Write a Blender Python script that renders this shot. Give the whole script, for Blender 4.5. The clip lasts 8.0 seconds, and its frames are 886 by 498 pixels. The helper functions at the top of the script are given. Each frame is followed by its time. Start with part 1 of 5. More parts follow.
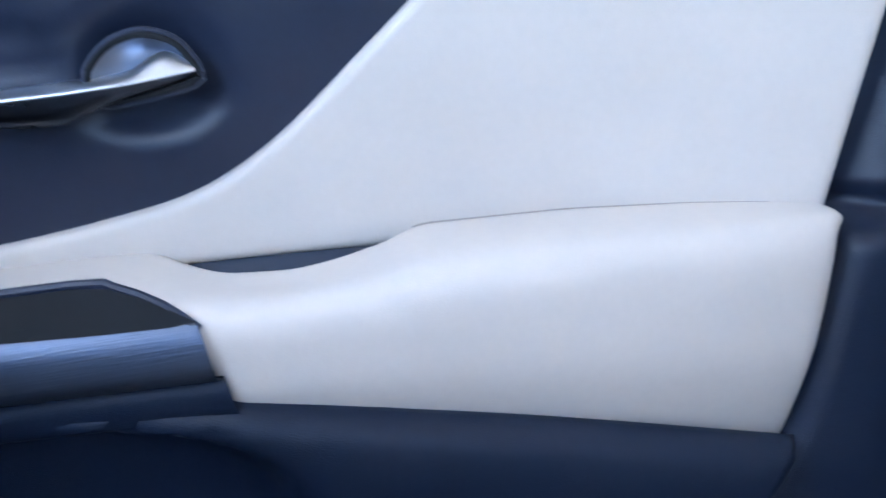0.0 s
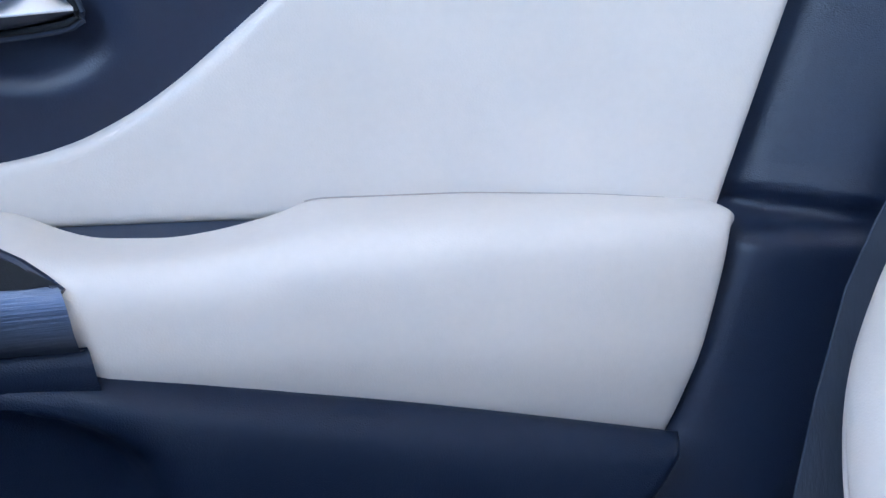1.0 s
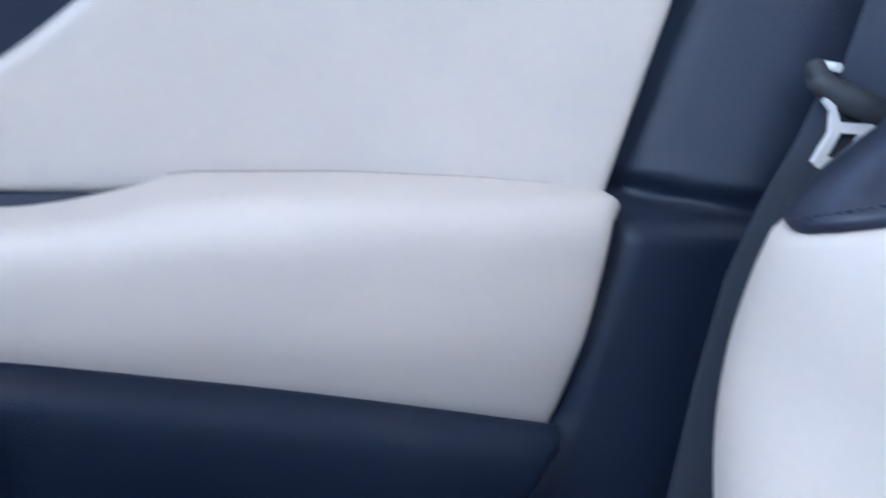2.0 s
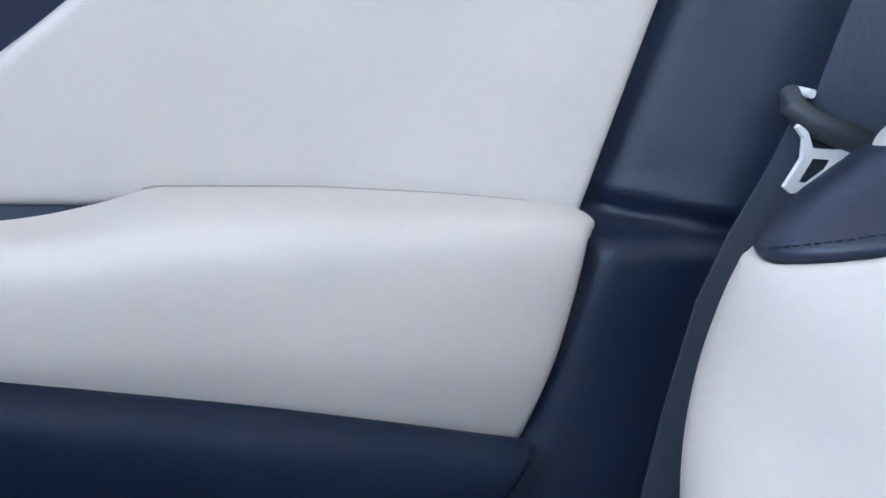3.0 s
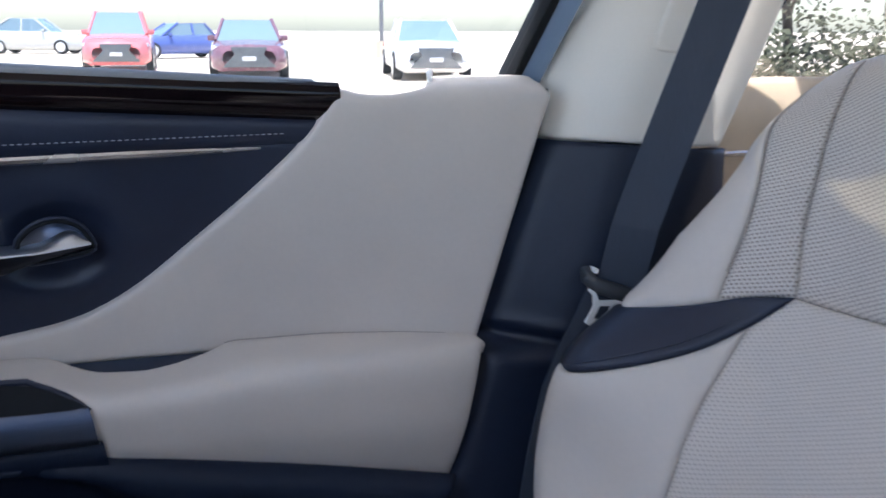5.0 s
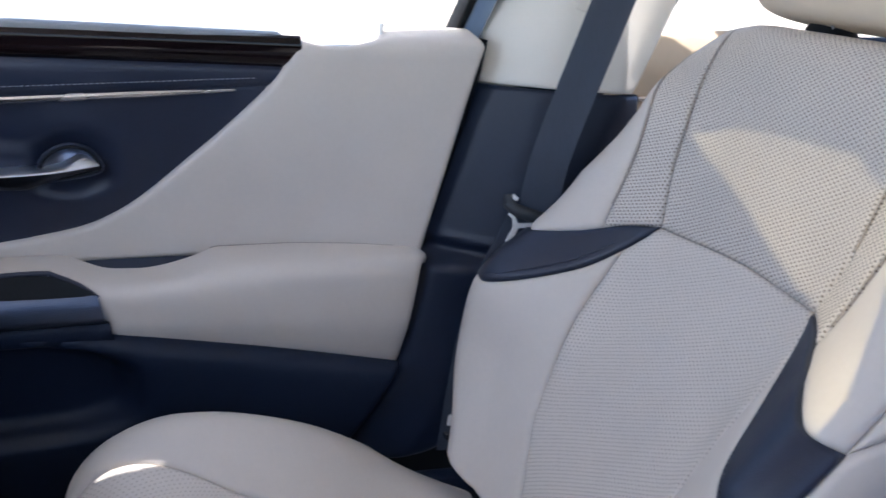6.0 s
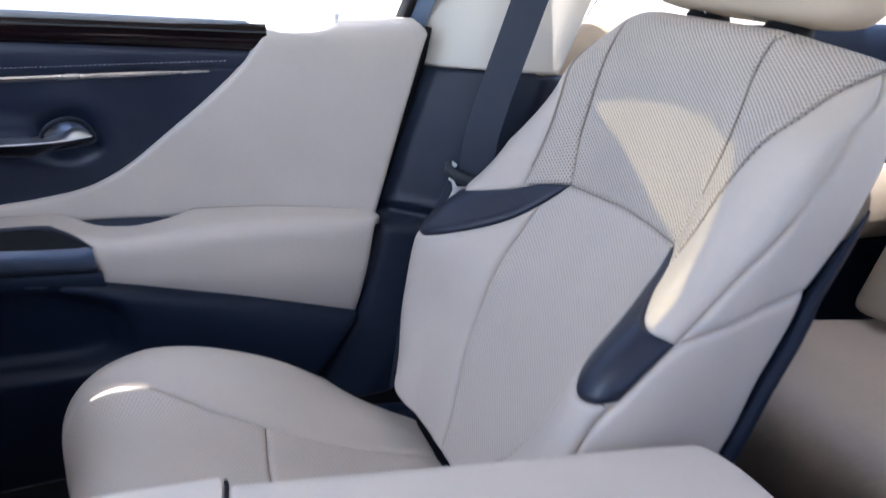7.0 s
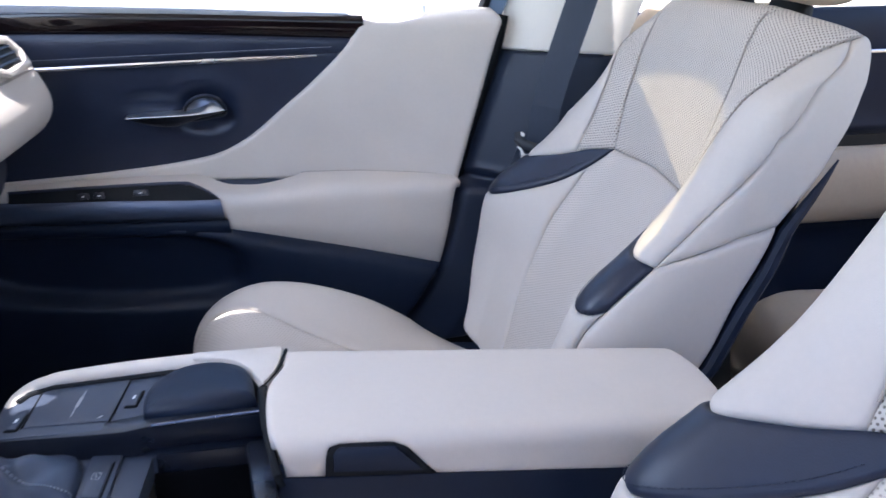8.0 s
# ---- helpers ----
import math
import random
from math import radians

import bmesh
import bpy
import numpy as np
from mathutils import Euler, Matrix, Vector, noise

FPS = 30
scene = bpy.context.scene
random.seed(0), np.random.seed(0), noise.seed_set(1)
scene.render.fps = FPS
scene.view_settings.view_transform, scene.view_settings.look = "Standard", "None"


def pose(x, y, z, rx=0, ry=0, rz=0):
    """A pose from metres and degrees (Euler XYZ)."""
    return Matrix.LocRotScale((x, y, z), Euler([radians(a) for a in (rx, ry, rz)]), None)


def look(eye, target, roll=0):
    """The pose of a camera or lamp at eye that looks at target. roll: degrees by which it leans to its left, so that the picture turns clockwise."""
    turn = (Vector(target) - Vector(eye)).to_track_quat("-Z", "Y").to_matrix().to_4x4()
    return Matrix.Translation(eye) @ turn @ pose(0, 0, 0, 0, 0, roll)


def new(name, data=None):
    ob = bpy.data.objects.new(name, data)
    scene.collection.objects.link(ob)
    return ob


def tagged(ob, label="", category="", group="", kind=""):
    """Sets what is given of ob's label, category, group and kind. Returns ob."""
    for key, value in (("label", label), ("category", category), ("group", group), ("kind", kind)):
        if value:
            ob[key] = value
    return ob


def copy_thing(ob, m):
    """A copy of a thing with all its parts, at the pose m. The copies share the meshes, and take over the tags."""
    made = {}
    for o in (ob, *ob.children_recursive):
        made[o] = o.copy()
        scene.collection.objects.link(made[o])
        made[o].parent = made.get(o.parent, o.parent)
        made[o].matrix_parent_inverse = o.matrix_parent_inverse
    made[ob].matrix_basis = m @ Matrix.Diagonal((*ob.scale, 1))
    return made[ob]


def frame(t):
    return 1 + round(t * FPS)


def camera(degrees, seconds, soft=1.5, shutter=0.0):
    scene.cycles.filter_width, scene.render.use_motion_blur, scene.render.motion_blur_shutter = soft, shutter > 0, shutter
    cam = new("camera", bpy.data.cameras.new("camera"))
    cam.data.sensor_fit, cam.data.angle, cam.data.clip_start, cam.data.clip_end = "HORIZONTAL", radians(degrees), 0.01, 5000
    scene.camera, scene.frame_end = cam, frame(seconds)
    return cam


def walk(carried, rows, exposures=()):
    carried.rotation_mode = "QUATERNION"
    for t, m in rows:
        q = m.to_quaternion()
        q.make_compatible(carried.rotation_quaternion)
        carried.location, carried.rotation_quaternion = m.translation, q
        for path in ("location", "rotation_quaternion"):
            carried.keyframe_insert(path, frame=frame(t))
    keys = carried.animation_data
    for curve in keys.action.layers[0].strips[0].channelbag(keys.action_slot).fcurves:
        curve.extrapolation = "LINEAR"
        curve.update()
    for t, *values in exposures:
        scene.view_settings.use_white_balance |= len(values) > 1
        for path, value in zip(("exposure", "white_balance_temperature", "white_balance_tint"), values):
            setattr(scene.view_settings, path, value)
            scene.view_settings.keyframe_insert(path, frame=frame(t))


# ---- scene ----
cam = camera(54.0, 8.0, soft=1.5, shutter=0.5)
PATH = [
    (0, (-0.314, -0.518, 0.683), (-0.101, 1.385, 0.105), -6.6),
    (0.3, (-0.320, -0.504, 0.666), (0.044, 1.379, 0.100), -4.1),
    (0.5, (-0.316, -0.493, 0.655), (0.124, 1.378, 0.103), -2.8),
    (1, (-0.328, -0.497, 0.652), (0.181, 1.357, 0.1), -1.2),
    (1.5, (-0.327, -0.491, 0.651), (0.184, 1.362, 0.1), -1.4),
    (1.8, (-0.308, -0.490, 0.650), (0.281, 1.339, 0.095), 0.3),
    (2, (-0.28, -0.491, 0.634), (0.347, 1.327, 0.085), 1.3),
    (2.2, (-0.255, -0.487, 0.616), (0.379, 1.349, 0.140), 1.8),
    (3.3, (-0.303, -0.494, 0.663), (0.368, 1.290, 0.059), 2.9),
    (3.5, (-0.344, -0.519, 0.643), (0.364, 1.266, 0.084), 5.4),
    (3.8, (-0.388, -0.590, 0.731), (0.338, 1.171, 0.122), 6.3),
    (4, (-0.4, -0.647, 0.776), (0.325, 1.132, 0.219), 5.3),
    (4.2, (-0.428, -0.693, 0.824), (0.315, 1.091, 0.307), 4.0),
    (4.5, (-0.414, -0.749, 0.858), (0.347, 1.033, 0.366), 0.1),
    (4.7, (-0.405, -0.764, 0.831), (0.371, 1.019, 0.363), 0.1),
    (5.8, (-0.344, -1.052, 0.922), (0.249, 0.742, 0.266), 1.1),
    (6, (-0.341, -1.041, 0.919), (0.293, 0.726, 0.23), 1.2),
    (6.3, (-0.329, -1.045, 0.928), (0.353, 0.709, 0.252), 1.7),
    (6.5, (-0.333, -1.097, 0.927), (0.369, 0.654, 0.263), 1.9),
    (6.8, (-0.342, -1.178, 0.935), (0.345, 0.570, 0.249), 1.6),
    (7, (-0.321, -1.233, 0.922), (0.301, 0.539, 0.234), 0.8),
    (7.3, (-0.292, -1.301, 0.910), (0.240, 0.497, 0.215), -0.3),
    (7.5, (-0.273, -1.351, 0.911), (0.184, 0.473, 0.23), -0.9),
    (7.8, (-0.252, -1.433, 0.918), (0.084, 0.417, 0.235), -1.6),
    (8, (-0.246, -1.466, 0.923), (0.031, 0.392, 0.238), -1.6),
]
walk(cam, [(t, look(eye, target, roll)) for t, eye, target, roll in PATH],
     exposures=[(0.0, 2.6, 5350, 10), (0.5, 2.5, 5350, 10), (1.6, 2.48, 5400, 10), (2.2, 2.4, 5650, 11), (3.5, 2.4, 5800, 9), (4.0, 2.35, 5650, 11), (4.5, 0.95, 5750, 13), (6.0, 1.32, 5950, 15), (6.5, 1.46, 6050, 16), (7.0, 1.5, 6000, 16), (8.0, 1.75, 5850, 16)])

# ---- world and light ----
world = bpy.data.worlds.new("sky")
scene.world = world
world.use_nodes = True
wn = world.node_tree.nodes
sky = wn.new("ShaderNodeTexSky")
sky.sky_type = "NISHITA"
sky.sun_disc = False
SUN_DIR = Vector((0.10, 0.16, -0.98)).normalized()
sky.sun_elevation = math.asin(-SUN_DIR.z)
sky.sun_rotation = math.atan2(-SUN_DIR.x, -SUN_DIR.y)
world.node_tree.links.new(sky.outputs[0], wn["Background"].inputs[0])
wn["Background"].inputs[1].default_value = 0.15
sun = new("sun", bpy.data.lights.new("sun", "SUN"))
sun.data.energy = 4.5
sun.data.angle = radians(0.5)
sun.data.color = (1.0, 0.95, 0.87)
sun.matrix_world = Matrix.Translation((0, 0, 6)) @ SUN_DIR.to_track_quat("-Z", "Y").to_matrix().to_4x4()

# area lamp added in the windscreen's opening to brighten and cool the seats
screen = new("windscreen_fill_lamp", bpy.data.lights.new("windscreen_fill_lamp", "AREA"))
screen.data.shape, screen.data.size, screen.data.size_y = "RECTANGLE", 0.34, 1.30
screen.data.energy = 3.6
screen.data.color = (0.74, 0.88, 1.0)
screen.matrix_world = look((-0.90, -0.74, 1.02), (0.10, -0.74, 0.62))


# ---- materials ----
def nodes_of(name):
    m = bpy.data.materials.new(name)
    m.use_nodes = True
    nt = m.node_tree
    return m, nt, nt.nodes["Principled BSDF"]


def material(name, colour, rough=0.5, metal=0.0, grain=0.0, grain_scale=900.0, mottle=0.06, mottle_scale=9.0,
             coat=0.0, spec=0.5, grain_kind="voronoi", stretch=(1, 1, 1), rough_var=0.08, wave=0.0):
    """Colour with two scales of variation, roughness variation and a fine relief, in metres of the object's own space."""
    m, nt, b = nodes_of(name)
    L = nt.links.new
    tc = nt.nodes.new("ShaderNodeTexCoord")
    mp = nt.nodes.new("ShaderNodeMapping")
    mp.inputs["Scale"].default_value = stretch
    L(tc.outputs["Object"], mp.inputs[0])
    big = nt.nodes.new("ShaderNodeTexNoise")
    big.inputs["Scale"].default_value = mottle_scale
    big.inputs["Detail"].default_value = 5
    L(mp.outputs[0], big.inputs["Vector"])
    fine = nt.nodes.new("ShaderNodeTexNoise")
    fine.inputs["Scale"].default_value = grain_scale * 0.35
    fine.inputs["Detail"].default_value = 3
    L(mp.outputs[0], fine.inputs["Vector"])
    add = nt.nodes.new("ShaderNodeMath")
    add.operation = "MULTIPLY_ADD"
    L(fine.outputs[0], add.inputs[0])
    add.inputs[1].default_value = 0.4
    L(big.outputs[0], add.inputs[2])
    ramp = nt.nodes.new("ShaderNodeMapRange")
    L(add.outputs[0], ramp.inputs[0])
    ramp.inputs[1].default_value, ramp.inputs[2].default_value = 0.4, 1.0
    ramp.inputs[3].default_value, ramp.inputs[4].default_value = 1 - mottle, 1 + mottle
    mul = nt.nodes.new("ShaderNodeMix")
    mul.data_type, mul.blend_type = "RGBA", "MULTIPLY"
    mul.inputs[0].default_value = 1.0
    mul.inputs[6].default_value = (*colour, 1)
    L(ramp.outputs[0], mul.inputs[7])
    L(mul.outputs[2], b.inputs["Base Color"])
    rr = nt.nodes.new("ShaderNodeMapRange")
    L(big.outputs[0], rr.inputs[0])
    rr.inputs[1].default_value, rr.inputs[2].default_value = 0.3, 0.7
    rr.inputs[3].default_value, rr.inputs[4].default_value = max(rough - rough_var, 0.02), min(rough + rough_var, 1)
    L(rr.outputs[0], b.inputs["Roughness"])
    b.inputs["Metallic"].default_value = metal
    b.inputs["Coat Weight"].default_value = coat
    b.inputs["Coat Roughness"].default_value = 0.05
    b.inputs["Specular IOR Level"].default_value = spec
    if grain:
        if grain_kind == "voronoi":
            g = nt.nodes.new("ShaderNodeTexVoronoi")
            g.feature = "DISTANCE_TO_EDGE"
        else:
            g = nt.nodes.new("ShaderNodeTexNoise")
        g.inputs["Scale"].default_value = grain_scale
        L(mp.outputs[0], g.inputs["Vector"])
        bump = nt.nodes.new("ShaderNodeBump")
        bump.inputs["Strength"].default_value = grain
        bump.inputs["Distance"].default_value = 0.0006
        L(g.outputs[0], bump.inputs["Height"])
        L(bump.outputs[0], b.inputs["Normal"])
        if wave:
            sl = nt.nodes.new("ShaderNodeTexNoise")
            sl.inputs["Scale"].default_value = 16
            sl.inputs["Detail"].default_value = 3
            L(mp.outputs[0], sl.inputs["Vector"])
            wb = nt.nodes.new("ShaderNodeBump")
            wb.inputs["Strength"].default_value = wave
            wb.inputs["Distance"].default_value = 0.004
            L(sl.outputs[0], wb.inputs["Height"])
            L(wb.outputs[0], bump.inputs["Normal"])
    return m


def perforated(name, colour, pitch=0.0046, hole=0.20, rough=0.5, depth=0.6, relief=0.5):
    """Leather with rows of small punched holes, laid out in the sewn panel's own metres."""
    m = material(name, colour, rough, grain=0.15, grain_scale=700, mottle=0.05, wave=0.22)
    nt = m.node_tree
    b = nt.nodes["Principled BSDF"]
    L = nt.links.new
    uv = nt.nodes.new("ShaderNodeUVMap")
    sep = nt.nodes.new("ShaderNodeSeparateXYZ")
    L(uv.outputs[0], sep.inputs[0])

    def maths(op, a, c=None):
        n = nt.nodes.new("ShaderNodeMath")
        n.operation = op
        for i, q in enumerate((a, c)):
            if q is None:
                continue
            if isinstance(q, (int, float)):
                n.inputs[i].default_value = q
            else:
                L(q, n.inputs[i])
        return n.outputs[0]

    def dots(shift):
        fx = maths("SUBTRACT", maths("FRACT", maths("ADD", maths("MULTIPLY", sep.outputs[1], 1 / pitch), shift)), 0.5)
        fy = maths("SUBTRACT", maths("FRACT", maths("ADD", maths("MULTIPLY", sep.outputs[0], 0.577 / pitch), shift)), 0.5)
        fy = maths("MULTIPLY", fy, 1.73)
        return maths("SQRT", maths("ADD", maths("MULTIPLY", fx, fx), maths("MULTIPLY", fy, fy)))

    d = maths("MINIMUM", dots(0.0), dots(0.5))
    mask = nt.nodes.new("ShaderNodeMapRange")
    L(d, mask.inputs[0])
    mask.inputs[1].default_value, mask.inputs[2].default_value = hole * 0.75, hole * 1.25
    mask.inputs[3].default_value, mask.inputs[4].default_value = 1.0, 0.0
    old = b.inputs["Base Color"].links[0].from_socket
    mix = nt.nodes.new("ShaderNodeMix")
    mix.data_type = "RGBA"
    L(mask.outputs[0], mix.inputs[0])
    L(old, mix.inputs[6])
    mix.inputs[7].default_value = (colour[0] * (1 - depth), colour[1] * (0.97 - depth), colour[2] * (0.94 - depth), 1)
    L(mix.outputs[2], b.inputs["Base Color"])
    bump = nt.nodes.new("ShaderNodeBump")
    bump.inputs["Strength"].default_value = relief
    bump.inputs["Distance"].default_value = 0.001
    bump.invert = True
    L(mask.outputs[0], bump.inputs["Height"])
    L(b.inputs["Normal"].links[0].from_socket, bump.inputs["Normal"])
    L(bump.outputs[0], b.inputs["Normal"])
    return m


CREAM_C = (0.67, 0.605, 0.54)
NAVY_C = (0.015, 0.0215, 0.044)
M_CREAM = material("cream_leather", CREAM_C, 0.54, spec=0.42, grain=0.20, grain_scale=520, mottle=0.045, wave=0.22)
M_PERF = perforated("perforated_cream_leather", CREAM_C, hole=0.235, depth=0.70, rough=0.55)
M_PERF_F = perforated("finely_perforated_cream_leather", CREAM_C, pitch=0.0047, hole=0.20, depth=0.40, relief=0.25, rough=0.55)
M_PERF_C = perforated("faintly_perforated_cream_leather", CREAM_C, pitch=0.0047, hole=0.18, depth=0.24, relief=0.10)
# copy of the cream leather with warm light put into its colour
M_CREAM_LIT = material("cream_leather_warm_light", (0.66, 0.565, 0.44), 0.52, spec=0.42, grain=0.20, grain_scale=520, mottle=0.045, wave=0.22)
M_SEAM = material("piping_and_crease_shadow", (0.42, 0.37, 0.32), 0.8, mottle=0.1)
# plastic whitened and warmed in place of the sunlight on the pillar
M_CREAM_PL = material("cream_plastic_sun_lift", (0.90, 0.845, 0.745), 0.55, grain=0.12, grain_scale=900, mottle=0.03)
M_NAVY = material("dark_leather", NAVY_C, 0.42, grain=0.25, grain_scale=520, mottle=0.15, wave=0.25)
M_DARK = material("dark_grained_plastic", (0.011, 0.018, 0.037), 0.42, spec=0.25, grain=0.5, grain_scale=620, mottle=0.15)
M_BLACK = material("black_rubber", (0.005, 0.006, 0.008), 0.7, spec=0.3, mottle=0.2, grain=0.2, grain_scale=800)
M_CHROME = material("satin_chrome", (0.78, 0.78, 0.80), 0.24, metal=1.0, mottle=0.05, grain_kind="noise", grain=0.05)
M_BRUSHED = material("brushed_dark_metal", (0.10, 0.12, 0.17), 0.34, metal=0.85, grain=0.5, grain_scale=900, grain_kind="noise",
                     stretch=(0.03, 1, 1), mottle=0.15)
M_LEVER = material("satin_lever_metal", (0.66, 0.68, 0.72), 0.36, metal=1.0, mottle=0.06)
M_DISH = material("dark_satin_metal", (0.17, 0.19, 0.24), 0.30, metal=1.0, mottle=0.06)
# the lever's metal again, darkened to hold the dark reflection on its front
M_LEVER_DARK = material("lever_dark_reflection", (0.055, 0.06, 0.075), 0.32, metal=1.0, mottle=0.06)
# the sky's reflection put into the window frame's base colour
M_FRAME_SKY = material("frame_sky_reflection", (0.24, 0.34, 0.50), 0.25, coat=0.6, mottle=0.05, rough_var=0.03)
# rubber's base colour lifted to grey for the window light on it
M_LEDGE = material("rubber_ledge_window_light", (0.14, 0.15, 0.16), 0.34, spec=0.6, mottle=0.1)
M_STEEL = material("steel", (0.6, 0.6, 0.62), 0.25, metal=1.0, mottle=0.08)
# near-white and barely metallic: the steel's gleam is put into the colour
M_TONGUE = material("steel_painted_gleam", (0.88, 0.87, 0.85), 0.42, metal=0.1, mottle=0.05)
M_WEB = material("belt_webbing", (0.048, 0.060, 0.086), 0.75, grain=0.6, grain_scale=420, grain_kind="noise", stretch=(1, 1, 0.25), mottle=0.12)
M_PILLAR = material("dark_blue_grained_plastic", (0.0135, 0.0205, 0.041), 0.36, spec=0.40, grain=0.5, grain_scale=620, mottle=0.15)
# dusty plastic, its colour lifted and blued for the sky's reflection
M_PAD = material("dusty_tray_sky_sheen", (0.044, 0.055, 0.082), 0.5, grain=0.3, grain_scale=900, mottle=0.25, mottle_scale=40)
M_GUIDE = material("grey_black_plastic", (0.045, 0.048, 0.055), 0.45, mottle=0.1)
# gaiter leather with the sky's bluish reflection put into its colour
M_GAITER = material("soft_leather_sky_sheen", (0.046, 0.060, 0.095), 0.40, grain=0.4, grain_scale=420, mottle=0.2, mottle_scale=30)
# near-black base puts the cup well's shade into the colour
M_PIT = material("well_shade_black", (0.003, 0.003, 0.004), 0.95, spec=0.1, mottle=0.2, grain=0.5, grain_kind="noise")
M_CARPET = material("dark_carpet", (0.012, 0.013, 0.017), 0.95, grain=1.0, grain_scale=700, grain_kind="noise", mottle=0.3)
M_THREAD = material("pale_thread", (0.34, 0.35, 0.38), 0.7, mottle=0.1)
M_WHITE = material("white_print", (0.75, 0.75, 0.75), 0.6, mottle=0.02)
M_HEAD = material("headliner_cloth", (0.64, 0.63, 0.60), 0.9, grain=0.5, grain_scale=900, grain_kind="noise", mottle=0.05)
M_WOOD = material("dark_gloss_wood", (0.008, 0.0045, 0.005), 0.07, coat=0.0, spec=0.30, mottle=0.6, mottle_scale=30, stretch=(0.12, 1, 1), rough_var=0.03)
M_SATIN = material("dark_satin_plastic", (0.010, 0.013, 0.022), 0.32, mottle=0.12, grain=0.1, grain_scale=900)
M_SILVER = material("edge_highlight_silver", (0.13, 0.14, 0.18), 0.28, metal=0.8, mottle=0.06)


def glass_material(name, tint, rough=0.0):
    m, nt, b = nodes_of(name)
    b.inputs["Base Color"].default_value = (*tint, 1)
    b.inputs["Transmission Weight"].default_value = 1.0
    b.inputs["Roughness"].default_value = rough
    b.inputs["IOR"].default_value = 1.45
    return m


def tinted_glass(name, through_colour):
    m, nt, b = nodes_of(name)
    tr = nt.nodes.new("ShaderNodeBsdfTransparent")
    tr.inputs[0].default_value = (*through_colour, 1)
    gl = nt.nodes.new("ShaderNodeBsdfGlossy")
    gl.inputs["Roughness"].default_value = 0.02
    mx = nt.nodes.new("ShaderNodeMixShader")
    mx.inputs[0].default_value = 0.05
    nt.links.new(tr.outputs[0], mx.inputs[1])
    nt.links.new(gl.outputs[0], mx.inputs[2])
    nt.links.new(mx.outputs[0], nt.nodes["Material Output"].inputs[0])
    return m


M_TINT = tinted_glass("sun_patch_tint_glass", (0.50, 0.47, 0.34))
M_GLASS = glass_material("clear_glass", (0.95, 0.98, 0.97))


# ---- mesh helpers ----
def link_mesh(name, verts, faces, mat, parent=None, label="", smooth=True, uvs=None):
    me = bpy.data.meshes.new(name)
    me.from_pydata([tuple(v) for v in verts], [], [tuple(f) for f in faces])
    if uvs is not None:
        layer = me.uv_layers.new(name="UVMap")
        for lp in me.loops:
            layer.data[lp.index].uv = uvs[lp.vertex_index]
    me.update()
    if smooth:
        me.shade_smooth()
    me.materials.append(mat)
    ob = new(name, me)
    if parent is not None:
        ob.parent = parent
    if label:
        tagged(ob, label)
    return ob


def part(name, bm, mat, parent=None, label="", smooth=True):
    """Links a bmesh as one mesh object under a thing or a part."""
    me = bpy.data.meshes.new(name)
    bmesh.ops.recalc_face_normals(bm, faces=bm.faces)
    bm.to_mesh(me)
    bm.free()
    if smooth:
        me.shade_smooth()
        me.set_sharp_from_angle(angle=radians(40))
    me.materials.append(mat)
    ob = new(name, me)
    if parent is not None:
        ob.parent = parent
    if label:
        tagged(ob, label)
    return ob


def thing(name, label, category, group="", kind="", at=(0, 0, 0)):
    ob = new(name)
    ob.empty_display_size = 0.05
    ob.location = at
    return tagged(ob, label, category, group, kind)


def box(x0, x1, y0, y1, z0, z1, bevel=0.004, seg=2):
    bm = bmesh.new()
    bmesh.ops.create_cube(bm, size=1)
    for v in bm.verts:
        v.co = Vector(((x0 + x1) / 2 + v.co.x * (x1 - x0), (y0 + y1) / 2 + v.co.y * (y1 - y0), (z0 + z1) / 2 + v.co.z * (z1 - z0)))
    if bevel:
        bmesh.ops.bevel(bm, geom=bm.edges[:], offset=bevel, segments=seg, profile=0.5, affect="EDGES")
    return bm


def tube(points, radius, sides=8, closed=False):
    """A round bar along points; radius: one number or one for each point."""
    bm = bmesh.new()
    pts = [Vector(p) for p in points]
    n = len(pts)
    rs = radius if isinstance(radius, (list, tuple)) else [radius] * n
    rings = []
    up = Vector((0.13, 0.21, 0.97)).normalized()
    for i, p in enumerate(pts):
        a = pts[(i - 1) % n] if closed or i else p
        c = pts[(i + 1) % n] if closed or i < n - 1 else p
        t = (c - a).normalized()
        s = t.cross(up)
        if s.length < 0.05:
            s = t.cross(Vector((1, 0, 0)))
        s.normalize()
        q = s.cross(t)
        rings.append([bm.verts.new(p + rs[i] * (math.cos(k * 2 * math.pi / sides) * s + math.sin(k * 2 * math.pi / sides) * q)) for k in range(sides)])
    for i in range(n if closed else n - 1):
        A, B = rings[i], rings[(i + 1) % n]
        for k in range(sides):
            bm.faces.new((A[k], A[(k + 1) % sides], B[(k + 1) % sides], B[k]))
    if not closed:
        bm.faces.new(rings[0])
        bm.faces.new(rings[-1])
    return bm


def prism(outline, fa, fb, bevel=0.0, seg=2):
    """A solid between two mapped copies of a 2D outline: fa and fb give 3D points."""
    bm = bmesh.new()
    A = [bm.verts.new(fa(*p)) for p in outline]
    B = [bm.verts.new(fb(*p)) for p in outline]
    n = len(outline)
    bm.faces.new(A)
    bm.faces.new(B[::-1])
    for i in range(n):
        bm.faces.new((A[i], B[i], B[(i + 1) % n], A[(i + 1) % n]))
    bmesh.ops.recalc_face_normals(bm, faces=bm.faces)
    if bevel:
        bmesh.ops.bevel(bm, geom=bm.edges[:], offset=bevel, segments=seg, profile=0.5, affect="EDGES")
    return bm


